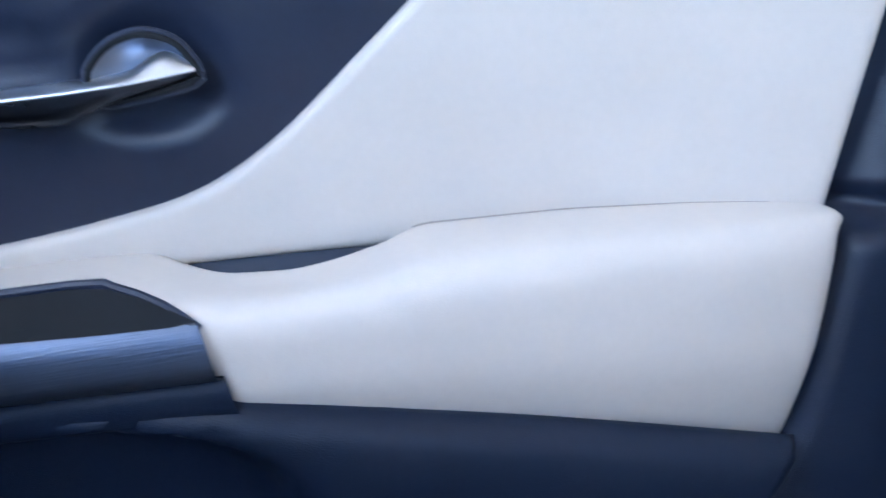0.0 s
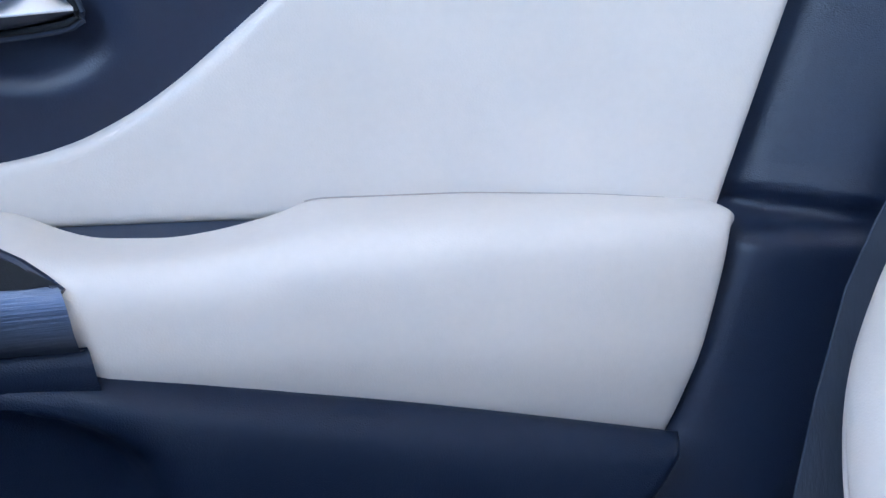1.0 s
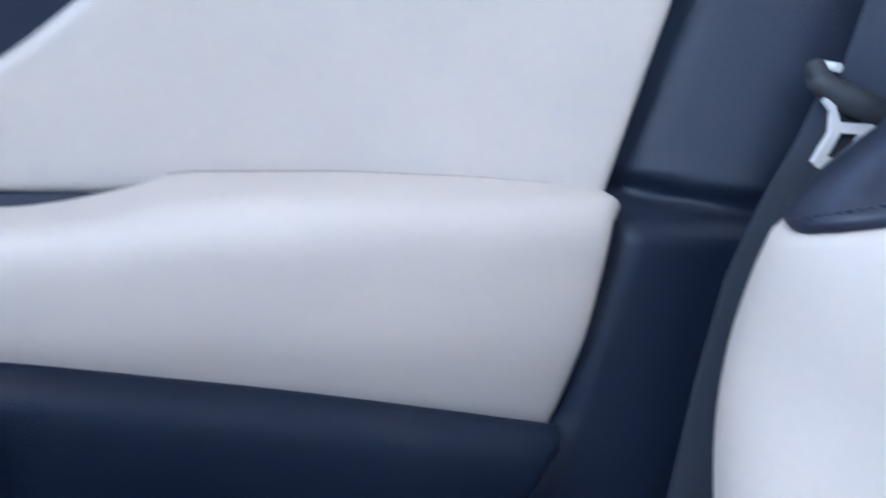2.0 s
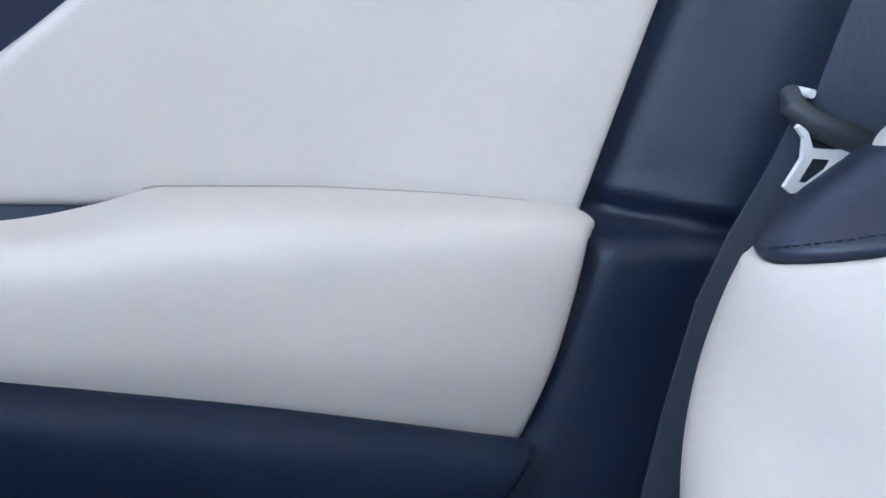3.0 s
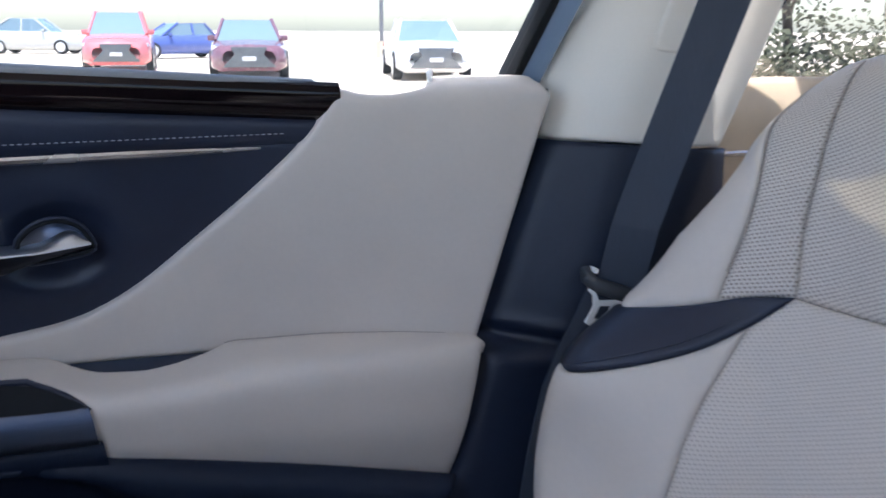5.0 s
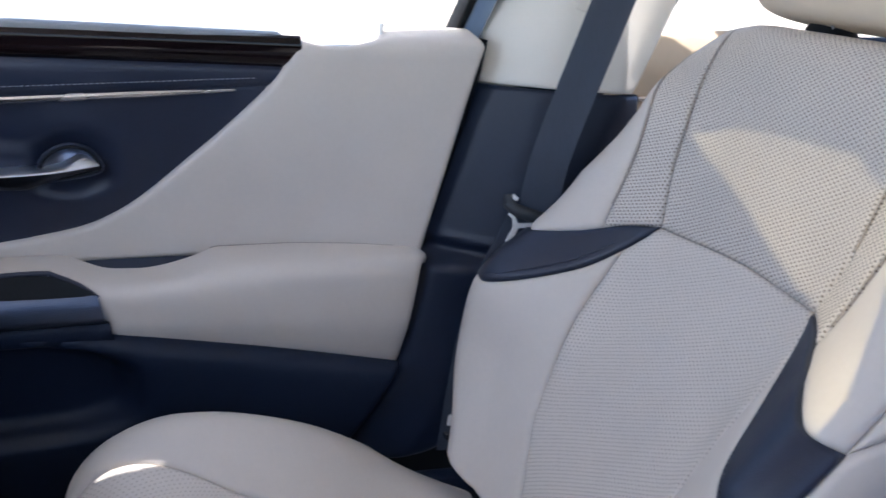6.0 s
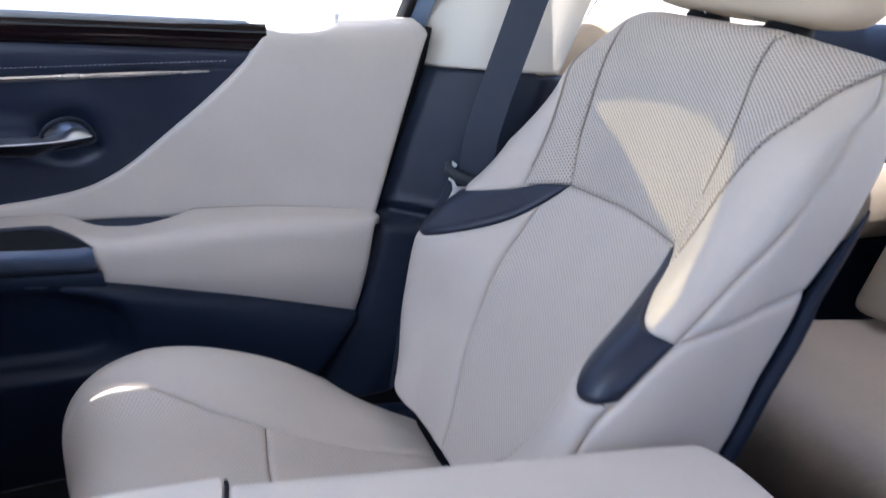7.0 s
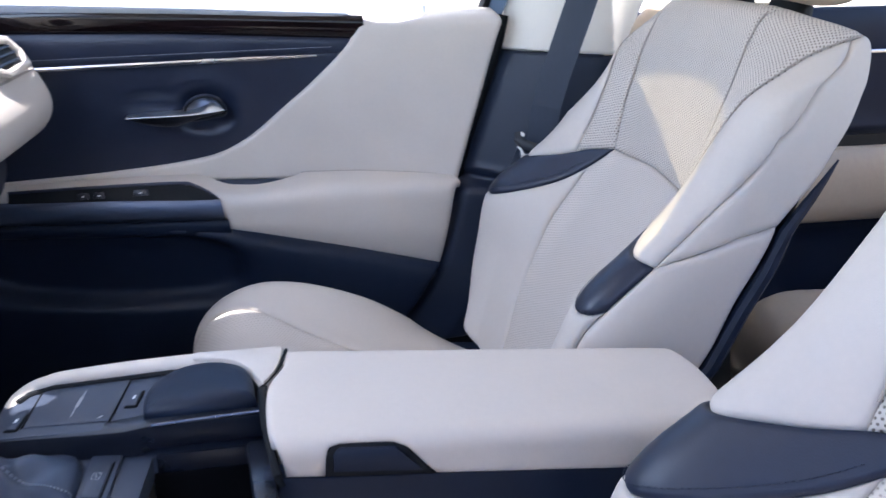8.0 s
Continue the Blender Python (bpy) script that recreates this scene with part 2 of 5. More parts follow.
def smooth_table(v, xs, ys, k=0.02):
    """Table lookup, rounded over about 2k."""
    v = np.asarray(v, float)
    ws = [(-2, 0.06), (-1.5, 0.09), (-1, 0.13), (-0.5, 0.15), (0, 0.14), (0.5, 0.15), (1, 0.13), (1.5, 0.09), (2, 0.06)]
    return sum(w * np.interp(v + k * j, xs, ys) for j, w in ws)


def curve2(pts, step=0.006, closed=False):
    """A smooth line through a few 2D points, sampled evenly."""
    P = [np.array(p, float) for p in pts]
    n = len(P)
    out = []
    for i in range(n if closed else n - 1):
        p0 = P[(i - 1) % n] if closed or i > 0 else 2 * P[0] - P[1]
        p1, p2 = P[i], P[(i + 1) % n]
        p3 = P[(i + 2) % n] if closed or i + 2 < n else 2 * p2 - p1
        m = max(1, int(np.linalg.norm(p2 - p1) / step))
        for j in range(m):
            t = j / m
            out.append(0.5 * (2 * p1 + (p2 - p0) * t + (2 * p0 - 5 * p1 + 4 * p2 - p3) * t * t + (3 * p1 - p0 - 3 * p2 + p3) * t ** 3))
    if not closed:
        out.append(P[-1])
    return out


def loop2(*curves, step=0.006):
    """A closed outline out of open smooth lines set end to end; a number pair alone is a corner."""
    out = []
    for c in curves:
        for p in (curve2(c, step) if len(c) > 1 else [np.array(c[0], float)]):
            if not out or np.linalg.norm(p - out[-1]) > step * 0.25:
                out.append(p)
    # straight stretches between lines get points too
    full = []
    for i, p in enumerate(out):
        q = out[(i + 1) % len(out)]
        m = max(1, int(np.linalg.norm(q - p) / (step * 1.5)))
        full += [p + (q - p) * j / m for j in range(m)]
    return np.array(full)


def inside(pts, poly):
    x, y = pts[:, 0], pts[:, 1]
    res = np.zeros(len(pts), bool)
    x0, y0 = poly[:, 0], poly[:, 1]
    x1, y1 = np.roll(x0, -1), np.roll(y0, -1)
    for a, b, c, d in zip(x0, y0, x1, y1):
        if b != d:
            res ^= ((b > y) != (d > y)) & (x < (c - a) * (y - b) / (d - b) + a)
    return res


def edge_distance(pts, poly):
    best = np.full(len(pts), 9.0)
    nxt = np.roll(poly, -1, axis=0)
    for a, b in zip(poly, nxt):
        d = b - a
        l2 = max(d @ d, 1e-12)
        t = np.clip(((pts - a) @ d) / l2, 0, 1)
        best = np.minimum(best, np.linalg.norm(pts - a - t[:, None] * d, axis=1))
    return best


def panel(name, outline, fmap, mat, parent, label="", step=0.009, drop=0.004, radius=0.008, skirt=0.008, lift=0.0, flip=False, puff=0.0):
    """A padded panel: a 2D outline in a surface's own coordinates, meshed, carried onto the surface by fmap, with its edge
    rolled inwards by drop over radius and turned in by a skirt."""
    from mathutils.geometry import delaunay_2d_cdt
    poly = np.array(outline, float)
    lo, hi = poly.min(0), poly.max(0)
    nx, ny = int((hi[0] - lo[0]) / step) + 2, int((hi[1] - lo[1]) / (step * 0.866)) + 2
    gx, gy = np.meshgrid(np.arange(nx), np.arange(ny))
    grid = np.stack([(lo[0] + (gx + 0.5 * (gy % 2)) * step).ravel(), (lo[1] + gy * step * 0.866).ravel()], 1)
    grid = grid[inside(grid, poly)]
    dg = edge_distance(grid, poly) if len(grid) else np.zeros(0)
    grid = grid[dg > radius + step * 0.35]
    rings = []
    tang = np.roll(poly, -1, axis=0) - np.roll(poly, 1, axis=0)
    nrm = np.stack([-tang[:, 1], tang[:, 0]], 1)
    nrm /= np.maximum(np.linalg.norm(nrm, axis=1), 1e-9)[:, None]
    area = np.sum(poly[:, 0] * np.roll(poly[:, 1], -1) - np.roll(poly[:, 0], -1) * poly[:, 1])
    if area < 0:
        nrm = -nrm
    for k in (0.12, 0.35, 0.65, 1.0):
        r = poly + nrm * radius * k
        r = r[inside(r, poly)]
        if len(r):
            r = r[edge_distance(r, poly) > radius * k * 0.93]
            rings.append(r)
    inner = np.concatenate([grid] + rings) if rings else grid
    n = len(poly)
    verts = [Vector(p) for p in poly] + [Vector(p) for p in inner]
    edges = [(i, (i + 1) % n) for i in range(n)]
    vo, eo, fo, ov, oe, of = delaunay_2d_cdt(verts, edges, [], 1, 1e-6)
    V = np.array([tuple(v) for v in vo])
    d = edge_distance(V, poly)
    e = 1e-4
    P = fmap(V[:, 0], V[:, 1])
    Nn = np.cross(fmap(V[:, 0] + e, V[:, 1]) - P, fmap(V[:, 0], V[:, 1] + e) - P)
    Nn /= np.maximum(np.linalg.norm(Nn, axis=1), 1e-12)[:, None]
    if flip:
        Nn = -Nn
    t = np.clip(1 - d / radius, 0, 1)
    fall = drop * (1 - np.sqrt(np.clip(1 - t * t, 0, 1)))
    if puff:
        fall = fall - puff * (1 - np.exp(-d / 0.03))
    P = P - Nn * (fall - lift)[:, None]
    faces = [list(f) for f in fo]
    uvs = [tuple(v) for v in V]
    # the turned-in edge, round the outline's own vertices
    border = {}
    for f in faces:
        for i in range(len(f)):
            a, b = f[i], f[(i + 1) % len(f)]
            border[(a, b)] = border.get((a, b), 0) + 1
    rim = [(a, b) for a, b in border if (b, a) not in border]
    idx = {}
    P = list(P)
    for a, b in rim:
        for q in (a, b):
            if q not in idx:
                idx[q] = len(P)
                P.append(P[q] - Nn[q] * skirt)
                uvs.append(uvs[q])
    for a, b in rim:
        faces.append([b, a, idx[a], idx[b]])
    if flip:
        faces = [f[::-1] for f in faces]
    return link_mesh(name, P, faces, mat, parent, label, uvs=uvs)


def mirrored(outline):
    o = np.array(outline)
    return o * np.array([-1, 1])


def on_surface(pts, fmap, off=0.0, flip=False):
    a = np.array(pts)
    P = fmap(a[:, 0], a[:, 1])
    e = 1e-4
    Nn = np.cross(fmap(a[:, 0] + e, a[:, 1]) - P, fmap(a[:, 0], a[:, 1] + e) - P)
    Nn /= np.linalg.norm(Nn, axis=1)[:, None]
    return P + Nn * off * (-1 if flip else 1)


def stitches(name, pts, fmap, mat, parent, off=0.0006, pitch=0.006, length=0.004, r=0.0006, flip=False, label=""):
    """A row of short thread stitches along a line on a surface, one mesh."""
    line = np.array(curve2(pts, 0.001))
    P = on_surface(line, fmap, off, flip)
    seg = np.linalg.norm(np.diff(P, axis=0), axis=1)
    acc = np.concatenate([[0], np.cumsum(seg)])
    verts, faces = [], []
    s = 0.0
    while s + length < acc[-1]:
        a = np.array([np.interp(s, acc, P[:, i]) for i in range(3)])
        b = np.array([np.interp(s + length, acc, P[:, i]) for i in range(3)])
        t = (b - a) / np.linalg.norm(b - a)
        u = np.cross(t, [0.2, 0.3, 0.93])
        u /= np.linalg.norm(u)
        w = np.cross(t, u)
        k = len(verts)
        for c, rr in ((a, 0.5), ((a + b) / 2, 1.0), (b, 0.5)):
            verts += [c + rr * r * u, c + rr * r * w, c - rr * r * u, c - rr * r * w]
        for j in (0, 4):
            for i in range(4):
                faces.append((k + j + i, k + j + (i + 1) % 4, k + j + 4 + (i + 1) % 4, k + j + 4 + i))
        faces += [(k + 3, k + 2, k + 1, k), (k + 8, k + 9, k + 10, k + 11)]
        s += pitch
    return link_mesh(name, verts, faces, mat, parent, label)


# ---- setting: body shell, floor, roof, ground ----
def wall_with_holes(name, outline, holes, fa, fb, mat, label, kind="structure", category="wall"):
    """A slab between two mapped copies of an outline with openings cut through it."""
    from mathutils.geometry import delaunay_2d_cdt
    loops = [outline] + holes
    verts, edges, off = [], [], 0
    for lp in loops:
        verts += [Vector(p) for p in lp]
        edges += [(off + i, off + (i + 1) % len(lp)) for i in range(len(lp))]
        off += len(lp)
    vo, eo, fo, ov, oe, of = delaunay_2d_cdt(verts, edges, [], 1, 1e-6)
    cen = np.array([np.mean([tuple(vo[i]) for i in f], axis=0) for f in fo])
    keep = np.ones(len(fo), bool)
    for h in holes:
        keep &= ~inside(cen, np.array(h, float))
    faces = [list(f) for f, k in zip(fo, keep) if k]
    n = len(vo)
    P = [fa(*v) for v in vo] + [fb(*v) for v in vo]
    border = {(f[i], f[(i + 1) % len(f)]) for f in faces for i in range(len(f))}
    allf = faces + [[q + n for q in f[::-1]] for f in faces]
    for a, b in border:
        if (b, a) not in border:
            allf.append([b, a, a + n, b + n])
    ob = link_mesh(name, P, allf, mat, None, smooth=False)
    return tagged(ob, label, category, kind=kind)


GROUND_Z = -0.30
M_LOT = material("sunlit_concrete", (0.66, 0.56, 0.44), 0.9, grain=0.4, grain_scale=60, grain_kind="noise", mottle=0.14, mottle_scale=0.6)
bm = bmesh.new()
bmesh.ops.create_grid(bm, x_segments=8, y_segments=8, size=900)
bmesh.ops.translate(bm, verts=bm.verts, vec=(0, 0, GROUND_Z))
ground = tagged(part("ground", bm, M_LOT, smooth=False), "sunlit pale concrete car park outside the car", "ground", kind="structure")

floor = tagged(part("floor", box(-1.25, 1.15, -1.5, 0.02, -0.03, 0.02, 0.01), M_CARPET), "dark carpet on the car's floor", "floor", kind="structure")
def roof_z(x):
    return 1.17


# unseen roof lining; its openings and notches are cut to cast the sun patches
seat_sun_hole = [(0.179, -0.316), (0.196, -0.374), (0.200, -0.459), (0.199, -0.542), (0.180, -0.610), (0.158, -0.641), (0.112, -0.678), (0.054, -0.722), (0.026, -0.729), (0.021, -0.714), (0.082, -0.648), (0.137, -0.590), (0.164, -0.462), (0.174, -0.394)]
tray_sun_hole = [(-0.609, -0.826), (-0.612, -0.800), (-0.596, -0.782), (-0.570, -0.797), (-0.581, -0.816), (-0.598, -0.818)]
cushion_sun_hole = [(-0.508, -0.322), (-0.499, -0.314), (-0.481, -0.314), (-0.463, -0.318), (-0.430, -0.328), (-0.434, -0.334), (-0.462, -0.333)]
roof = wall_with_holes("ceiling", [(-0.75, -1.45), (0.86, -1.45), (0.86, -0.03), (0.40, -0.03), (0.40, -0.16), (0.215, -0.16), (0.215, -0.03), (-0.75, -0.03), (-0.75, -0.13), (-0.697, -0.13), (-0.683, -0.26), (-0.683, -0.50), (-0.75, -0.50)], [seat_sun_hole, cushion_sun_hole, tray_sun_hole],
                       lambda x, y: (x, y, roof_z(x)), lambda x, y: (x, y, roof_z(x) + 0.03), M_HEAD, "pale cloth headliner with openings cut for sun patches", category="ceiling")
hx, hy = [q[0] for q in seat_sun_hole], [q[1] for q in seat_sun_hole]
# tinted sheet added to dim and yellow the sun patch on the seat
tagged(part("sun_patch_tint", box(min(hx) - 0.05, max(hx) + 0.05, min(hy) - 0.05, max(hy) + 0.05, 1.202, 1.206, 0), M_TINT, smooth=False), "unseen tinted sheet that dims the seat's sun patch", "roof glass", kind="structure")
# far and near body sides under the windows, bulkheads front and rear
tagged(part("wall_near", box(0.30, 1.3, -1.60, -1.54, -0.05, 0.79, 0.02), M_DARK), "dark rear door trim of the driver's side", "wall", kind="structure")
# unseen panel added to block ground light from the driver's side
tagged(part("wall_light_block", box(-1.25, 0.295, -1.60, -1.54, -0.05, 0.79, 0.02), M_DARK), "dark unseen panel that blocks light from the driver's side", "wall", kind="structure")
tagged(part("wall_front", box(-1.40, -1.25, -1.54, 0.0, -0.05, 0.80, 0.02), M_BLACK), "dark firewall below the windscreen", "wall", kind="structure")
tagged(part("wall_rear", box(1.15, 1.3, -1.54, 0.05, -0.05, 0.76, 0.02), M_BLACK), "dark panel behind the rear bench", "wall", kind="structure")
tagged(part("wall_outer", box(-1.25, 1.3, 0.09, 0.13, -0.05, 0.74, 0.01), M_BLACK), "dark outer door skin behind the trim", "wall", kind="structure")
for nm, a, b in (("pillar_front_near", (-1.25, -1.54, 0.78), (-0.73, -1.40, 1.18)), ("pillar_front_far", (-1.25, 0.04, 0.78), (-0.73, -0.08, 1.18)),
                 ("pillar_mid_near", (0.12, -1.56, 0.78), (0.27, -1.33, 1.18)), ("pillar_rear_near", (1.2, -1.54, 0.76), (1.05, -1.33, 1.18)),
                 ("pillar_rear_far", (1.2, 0.03, 0.74), (1.05, -0.19, 1.18))):
    A, B = Vector(a), Vector(b)
    tagged(part(nm, tube([A, (A + B) / 2, B], [0.055, 0.05, 0.05], 10), M_CREAM_PL), "cream plastic window pillar trim", "pillar", kind="structure")

# ---- passenger door ----
door = thing("door_1", "closed car door trimmed in cream leather and dark plastic", "car door", kind="structure")


def door_depth(x, z):
    y = smooth_table(z, [0.30, 0.40, 0.50, 0.54, 0.60, 0.70, 0.76, 0.80, 0.86], [0.0, 0.02, 0.05, 0.052, 0.042, 0.022, 0.012, 0.008, 0.01], 0.02)
    # the panel comes forward again towards its rear end
    rear = 0.042 + 0.296 * (z - 0.65)
    k = np.clip((np.asarray(x) + 0.27) / (rear + 0.27), 0, 1.1) ** 1.6
    return y * (1 - k) + k * (-0.0023 - 0.044 * (z - 0.65))


def door_white(x, z):
    x, z = np.asarray(x, float), np.asarray(z, float)
    y = door_depth(x, z)
    top = np.clip((z - 0.772) / 0.026, 0, 1)
    y = y + 0.03 * top ** 3
    return np.stack([x, y, z], 1)


CUP = (-0.418, 0.652)


def door_dark(x, z):
    x, z = np.asarray(x, float), np.asarray(z, float)
    y = door_depth(x, z) + 0.010
    r = np.hypot((x - CUP[0]) / 1.15, z - CUP[1])
    y = y - 0.0028 * np.exp(-((r - 0.050) / 0.016) ** 2)
    y = y + 0.014 * np.exp(-(r / 0.034) ** 4)
    y = y + 0.008 * np.exp(-(((x + 0.50) / 0.05) ** 2 + ((z - 0.668) / 0.016) ** 2)) + 0.007 * np.exp(-(((x + 0.43) / 0.05) ** 2 + ((z - 0.630) / 0.013) ** 2))
    return np.stack([x, y, z], 1)


SWEEP = [(-0.147, 0.797), (-0.183, 0.743), (-0.239, 0.689), (-0.292, 0.645), (-0.341, 0.606), (-0.379, 0.583), (-0.416, 0.569),
         (-0.470, 0.560), (-0.540, 0.553), (-0.640, 0.547), (-0.80, 0.541)]
REAR = [(0.062, 0.800), (0.077, 0.797), (0.0825, 0.784), (0.0705, 0.745), (0.0394, 0.640), (0.0155, 0.559), (0.0, 0.505)]
TOP = [(-0.147, 0.797), (-0.138, 0.793), (-0.124, 0.789), (-0.091, 0.788), (-0.056, 0.794), (-0.038, 0.799), (0.062, 0.800)]
white_outline = loop2(TOP, REAR, [(-0.10, 0.500), (-0.262, 0.508), (-0.285, 0.518), (-0.305, 0.5195), (-0.42, 0.5245), (-0.45, 0.523), (-0.80, 0.530)], SWEEP[::-1])
panel("upper_panel", white_outline, door_white, M_CREAM, door, "smooth cream leather upper door panel", drop=0.006, radius=0.008, skirt=0.014, step=0.011)

dark_outline = loop2([(-0.165, 0.762), (-0.200, 0.720), (-0.280, 0.647), (-0.340, 0.599), (-0.377, 0.576), (-0.415, 0.562), (-0.47, 0.553), (-0.54, 0.546), (-0.64, 0.539), (-1.0, 0.525)],
                     [(-1.0, 0.738), (-0.6, 0.738), (-0.2, 0.738), (-0.19, 0.738)])
panel("door_insert", dark_outline, door_dark, M_NAVY, door, "dark soft door insert dished round the handle", drop=0.003, radius=0.006, step=0.008)


def band(z0s, z1s, x0, x1, bulge, base, n=40, m=8):
    """A long strip between two rising lines, rounded across; returns vertices and faces."""
    vs, fs = [], []
    for i in range(n + 1):
        x = x0 + (x1 - x0) * i / n
        a, b = np.interp(x, *z0s), np.interp(x, *z1s)
        for j in range(m + 1):
            q = j / m
            z = a + (b - a) * q
            y = float(door_depth(x, z)) + base - bulge * (1 - (2 * q - 1) ** 4)
            vs.append((x, y, z))
    for i in range(n):
        for j in range(m):
            k = i * (m + 1) + j
            fs.append((k, k + 1, k + m + 2, k + m + 1))
    return vs, fs


XS = [-1.0, -0.70, -0.46, -0.15]
CHROME_Z = ([-1.0, -0.67, -0.228], [0.730, 0.733, 0.7355])
vs, fs = band((XS, [0.728, 0.733, 0.737, 0.737]), (XS, [0.796, 0.790, 0.781, 0.760]), -1.0, -0.165, 0.006, 0.012)
link_mesh("padded_band", vs, fs, M_NAVY, door, "dark padded leather band with pale stitching")
stitches("stitching", [(-1.0, 0.7445), (-0.67, 0.7475), (-0.2, 0.7485)], lambda a, b: np.stack([a, door_depth(a, b) + 0.0055, b], 1), M_THREAD, door, off=0.0, r=0.0007)
vs, fs = band((XS, [0.796, 0.790, 0.780, 0.759]), (XS, [0.838, 0.830, 0.8165, 0.797]), -1.0, -0.148, 0.008, 0.010, m=12)
link_mesh("wood_trim", vs, fs, M_WOOD, door, "glossy dark wood trim strip")
part("chrome_strip", tube([(x, float(door_depth(x, np.interp(x, *CHROME_Z))) + 0.0005, np.interp(x, *CHROME_Z)) for x in np.linspace(-1.0, -0.228, 30)],
                          [0.0042] * 26 + [0.0036, 0.003, 0.002, 0.001], 8), M_CHROME, door, "thin satin chrome strip")
# window ledge behind the trim, seal and glass
vs, fs = [], []
for i in range(41):
    x = -1.0 + 1.068 * i / 40
    z = np.interp(x, [-1.0, -0.70, -0.46, -0.15, 0.1], [0.842, 0.834, 0.820, 0.799, 0.797])
    for y, dz in ((0.012, -0.012), (0.016, -0.003), (0.026, 0.0), (0.052, -0.001), (0.058, -0.01)):
        vs.append((x, y, z + dz - (0.016 if x > -0.15 else 0)))
for i in range(40):
    for j in range(4):
        k = i * 5 + j
        fs.append((k, k + 1, k + 6, k + 5))
link_mesh("window_ledge", vs, fs, M_LEDGE, door, "dark rubber window ledge")
part("lock_pin", tube([(-0.043, 0.035, 0.785), (-0.043, 0.035, 0.800), (-0.043, 0.035, 0.806), (-0.043, 0.035, 0.8085)], [0.003, 0.003, 0.004, 0.0025], 10), M_TONGUE, door, "small pale lock pin")
glass = part("window_glass", prism([(-1.0, 0.79), (0.12, 0.79), (0.23, 1.15), (-0.6, 1.15)], lambda x, z: (x, 0.062 - (z - 0.79) * 0.5, z),
                                   lambda x, z: (x, 0.066 - (z - 0.79) * 0.5, z)), M_GLASS, door, "clear side window glass", smooth=False)
glass.visible_shadow = False
# frame behind the glass, beside the pillar, its blue standing for reflected sky
part("window_frame", prism([(0.062, 0.775), (0.092, 0.775), (0.200, 1.16), (0.170, 1.16)], lambda x, z: (x, 0.045 - (z - 0.79) * 0.5, z),
                           lambda x, z: (x, 0.09 - (z - 0.79) * 0.5, z), 0.004), M_FRAME_SKY, door, "window frame upright coloured like reflected sky")
part("window_seal", prism([(0.050, 0.775), (0.062, 0.775), (0.170, 1.16), (0.158, 1.16)], lambda x, z: (x, 0.042 - (z - 0.79) * 0.5, z),
                          lambda x, z: (x, 0.085 - (z - 0.79) * 0.5, z), 0.003), M_BLACK, door, "black rubber seal beside the window frame")


# armrest: a section from the crease at the panel over a ridge and down the face
AX = [-0.80, -0.53, -0.46, -0.433, -0.419, -0.395, -0.35, -0.321, -0.286, -0.268, -0.166, -0.085, 0.0, 0.03]


def armrest(x, q):
    x, q = np.asarray(x, float), np.asarray(q, float)
    k = 0.006
    cz = smooth_table(x, AX, [0.541, 0.544, 0.543, 0.541, 0.534, 0.5262, 0.5232, 0.5252, 0.530, 0.535, 0.5325, 0.528, 0.521, 0.518], k)
    cy = smooth_table(x, AX, [0.050, 0.050, 0.048, 0.044, 0.036, 0.026, 0.022, 0.026, 0.036, 0.046, 0.038, 0.024, 0.003, 0.0], k)
    rz = smooth_table(x, [-0.80, -0.50, -0.45, -0.41, -0.36, -0.20, 0.03], [0.546, 0.544, 0.538, 0.522, 0.506, 0.500, 0.492], 0.02)
    ry = smooth_table(x, [-0.80, -0.45, -0.40, -0.30, -0.05, 0.03], [-0.030, -0.030, -0.034, -0.034, -0.028, -0.018], 0.02)
    bz = np.interp(x, [-0.80, -0.395, -0.30, -0.19, -0.113, -0.053, 0.03], [0.478, 0.4290, 0.4090, 0.3845, 0.3665, 0.350, 0.335])
    fr = np.clip((x + 0.47) / 0.08, 0, 1)
    fr = fr * fr * (3 - 2 * fr)
    # the ridge of the pad runs straighter than the scooped inner edge
    cf = cz + 0.5 * np.clip(np.interp(x, [-0.8, -0.45, -0.25, 0.03], [0.541, 0.541, 0.535, 0.519]) - cz, 0, None)
    top, face = (cz + cf) / 2 - 0.006, cf - 0.028
    Y = [cy, cy + (ry - cy) * 0.45, cy + (ry - cy) * 0.86, ry - 0.004 * fr, ry - 0.009, ry - 0.005, ry + 0.018]
    Z = [cz, cz + (rz - cz) * 0.45 * (1 - fr) - 0.003 * fr, (cz + rz - cz) * (1 - fr) + top * fr, (rz - 0.004) * (1 - fr) + (cf - 0.014) * fr,
         (cz - 0.052) * (1 - fr) + face * fr, ((cz - 0.052) * (1 - fr) + face * fr + bz) / 2, bz - 0.002]
    ks = [0, 0.14, 0.28, 0.36, 0.45, 0.73, 1.0]

    def ev(tab):
        # smooth blend over the section's knots
        out = 0
        for d, w in ((-0.05, 0.2), (-0.025, 0.2), (0, 0.2), (0.025, 0.2), (0.05, 0.2)):
            qq = np.clip(q + d * np.minimum(1, 12 * np.minimum(q, 1 - q)), 0, 1)
            acc = np.zeros_like(qq)
            for i in range(6):
                t = np.clip((qq - ks[i]) / (ks[i + 1] - ks[i]), 0, 1)
                acc = acc + (tab[i + 1] - tab[i]) * t
            out = out + w * (tab[0] + acc)
        return out
    return np.stack([x, ev(Y), ev(Z)], 1)


SC = 0.20  # metres of section for one unit of q, to keep the outline's two axes alike


def armrest_s(x, s):
    return armrest(x, np.asarray(s) / SC)


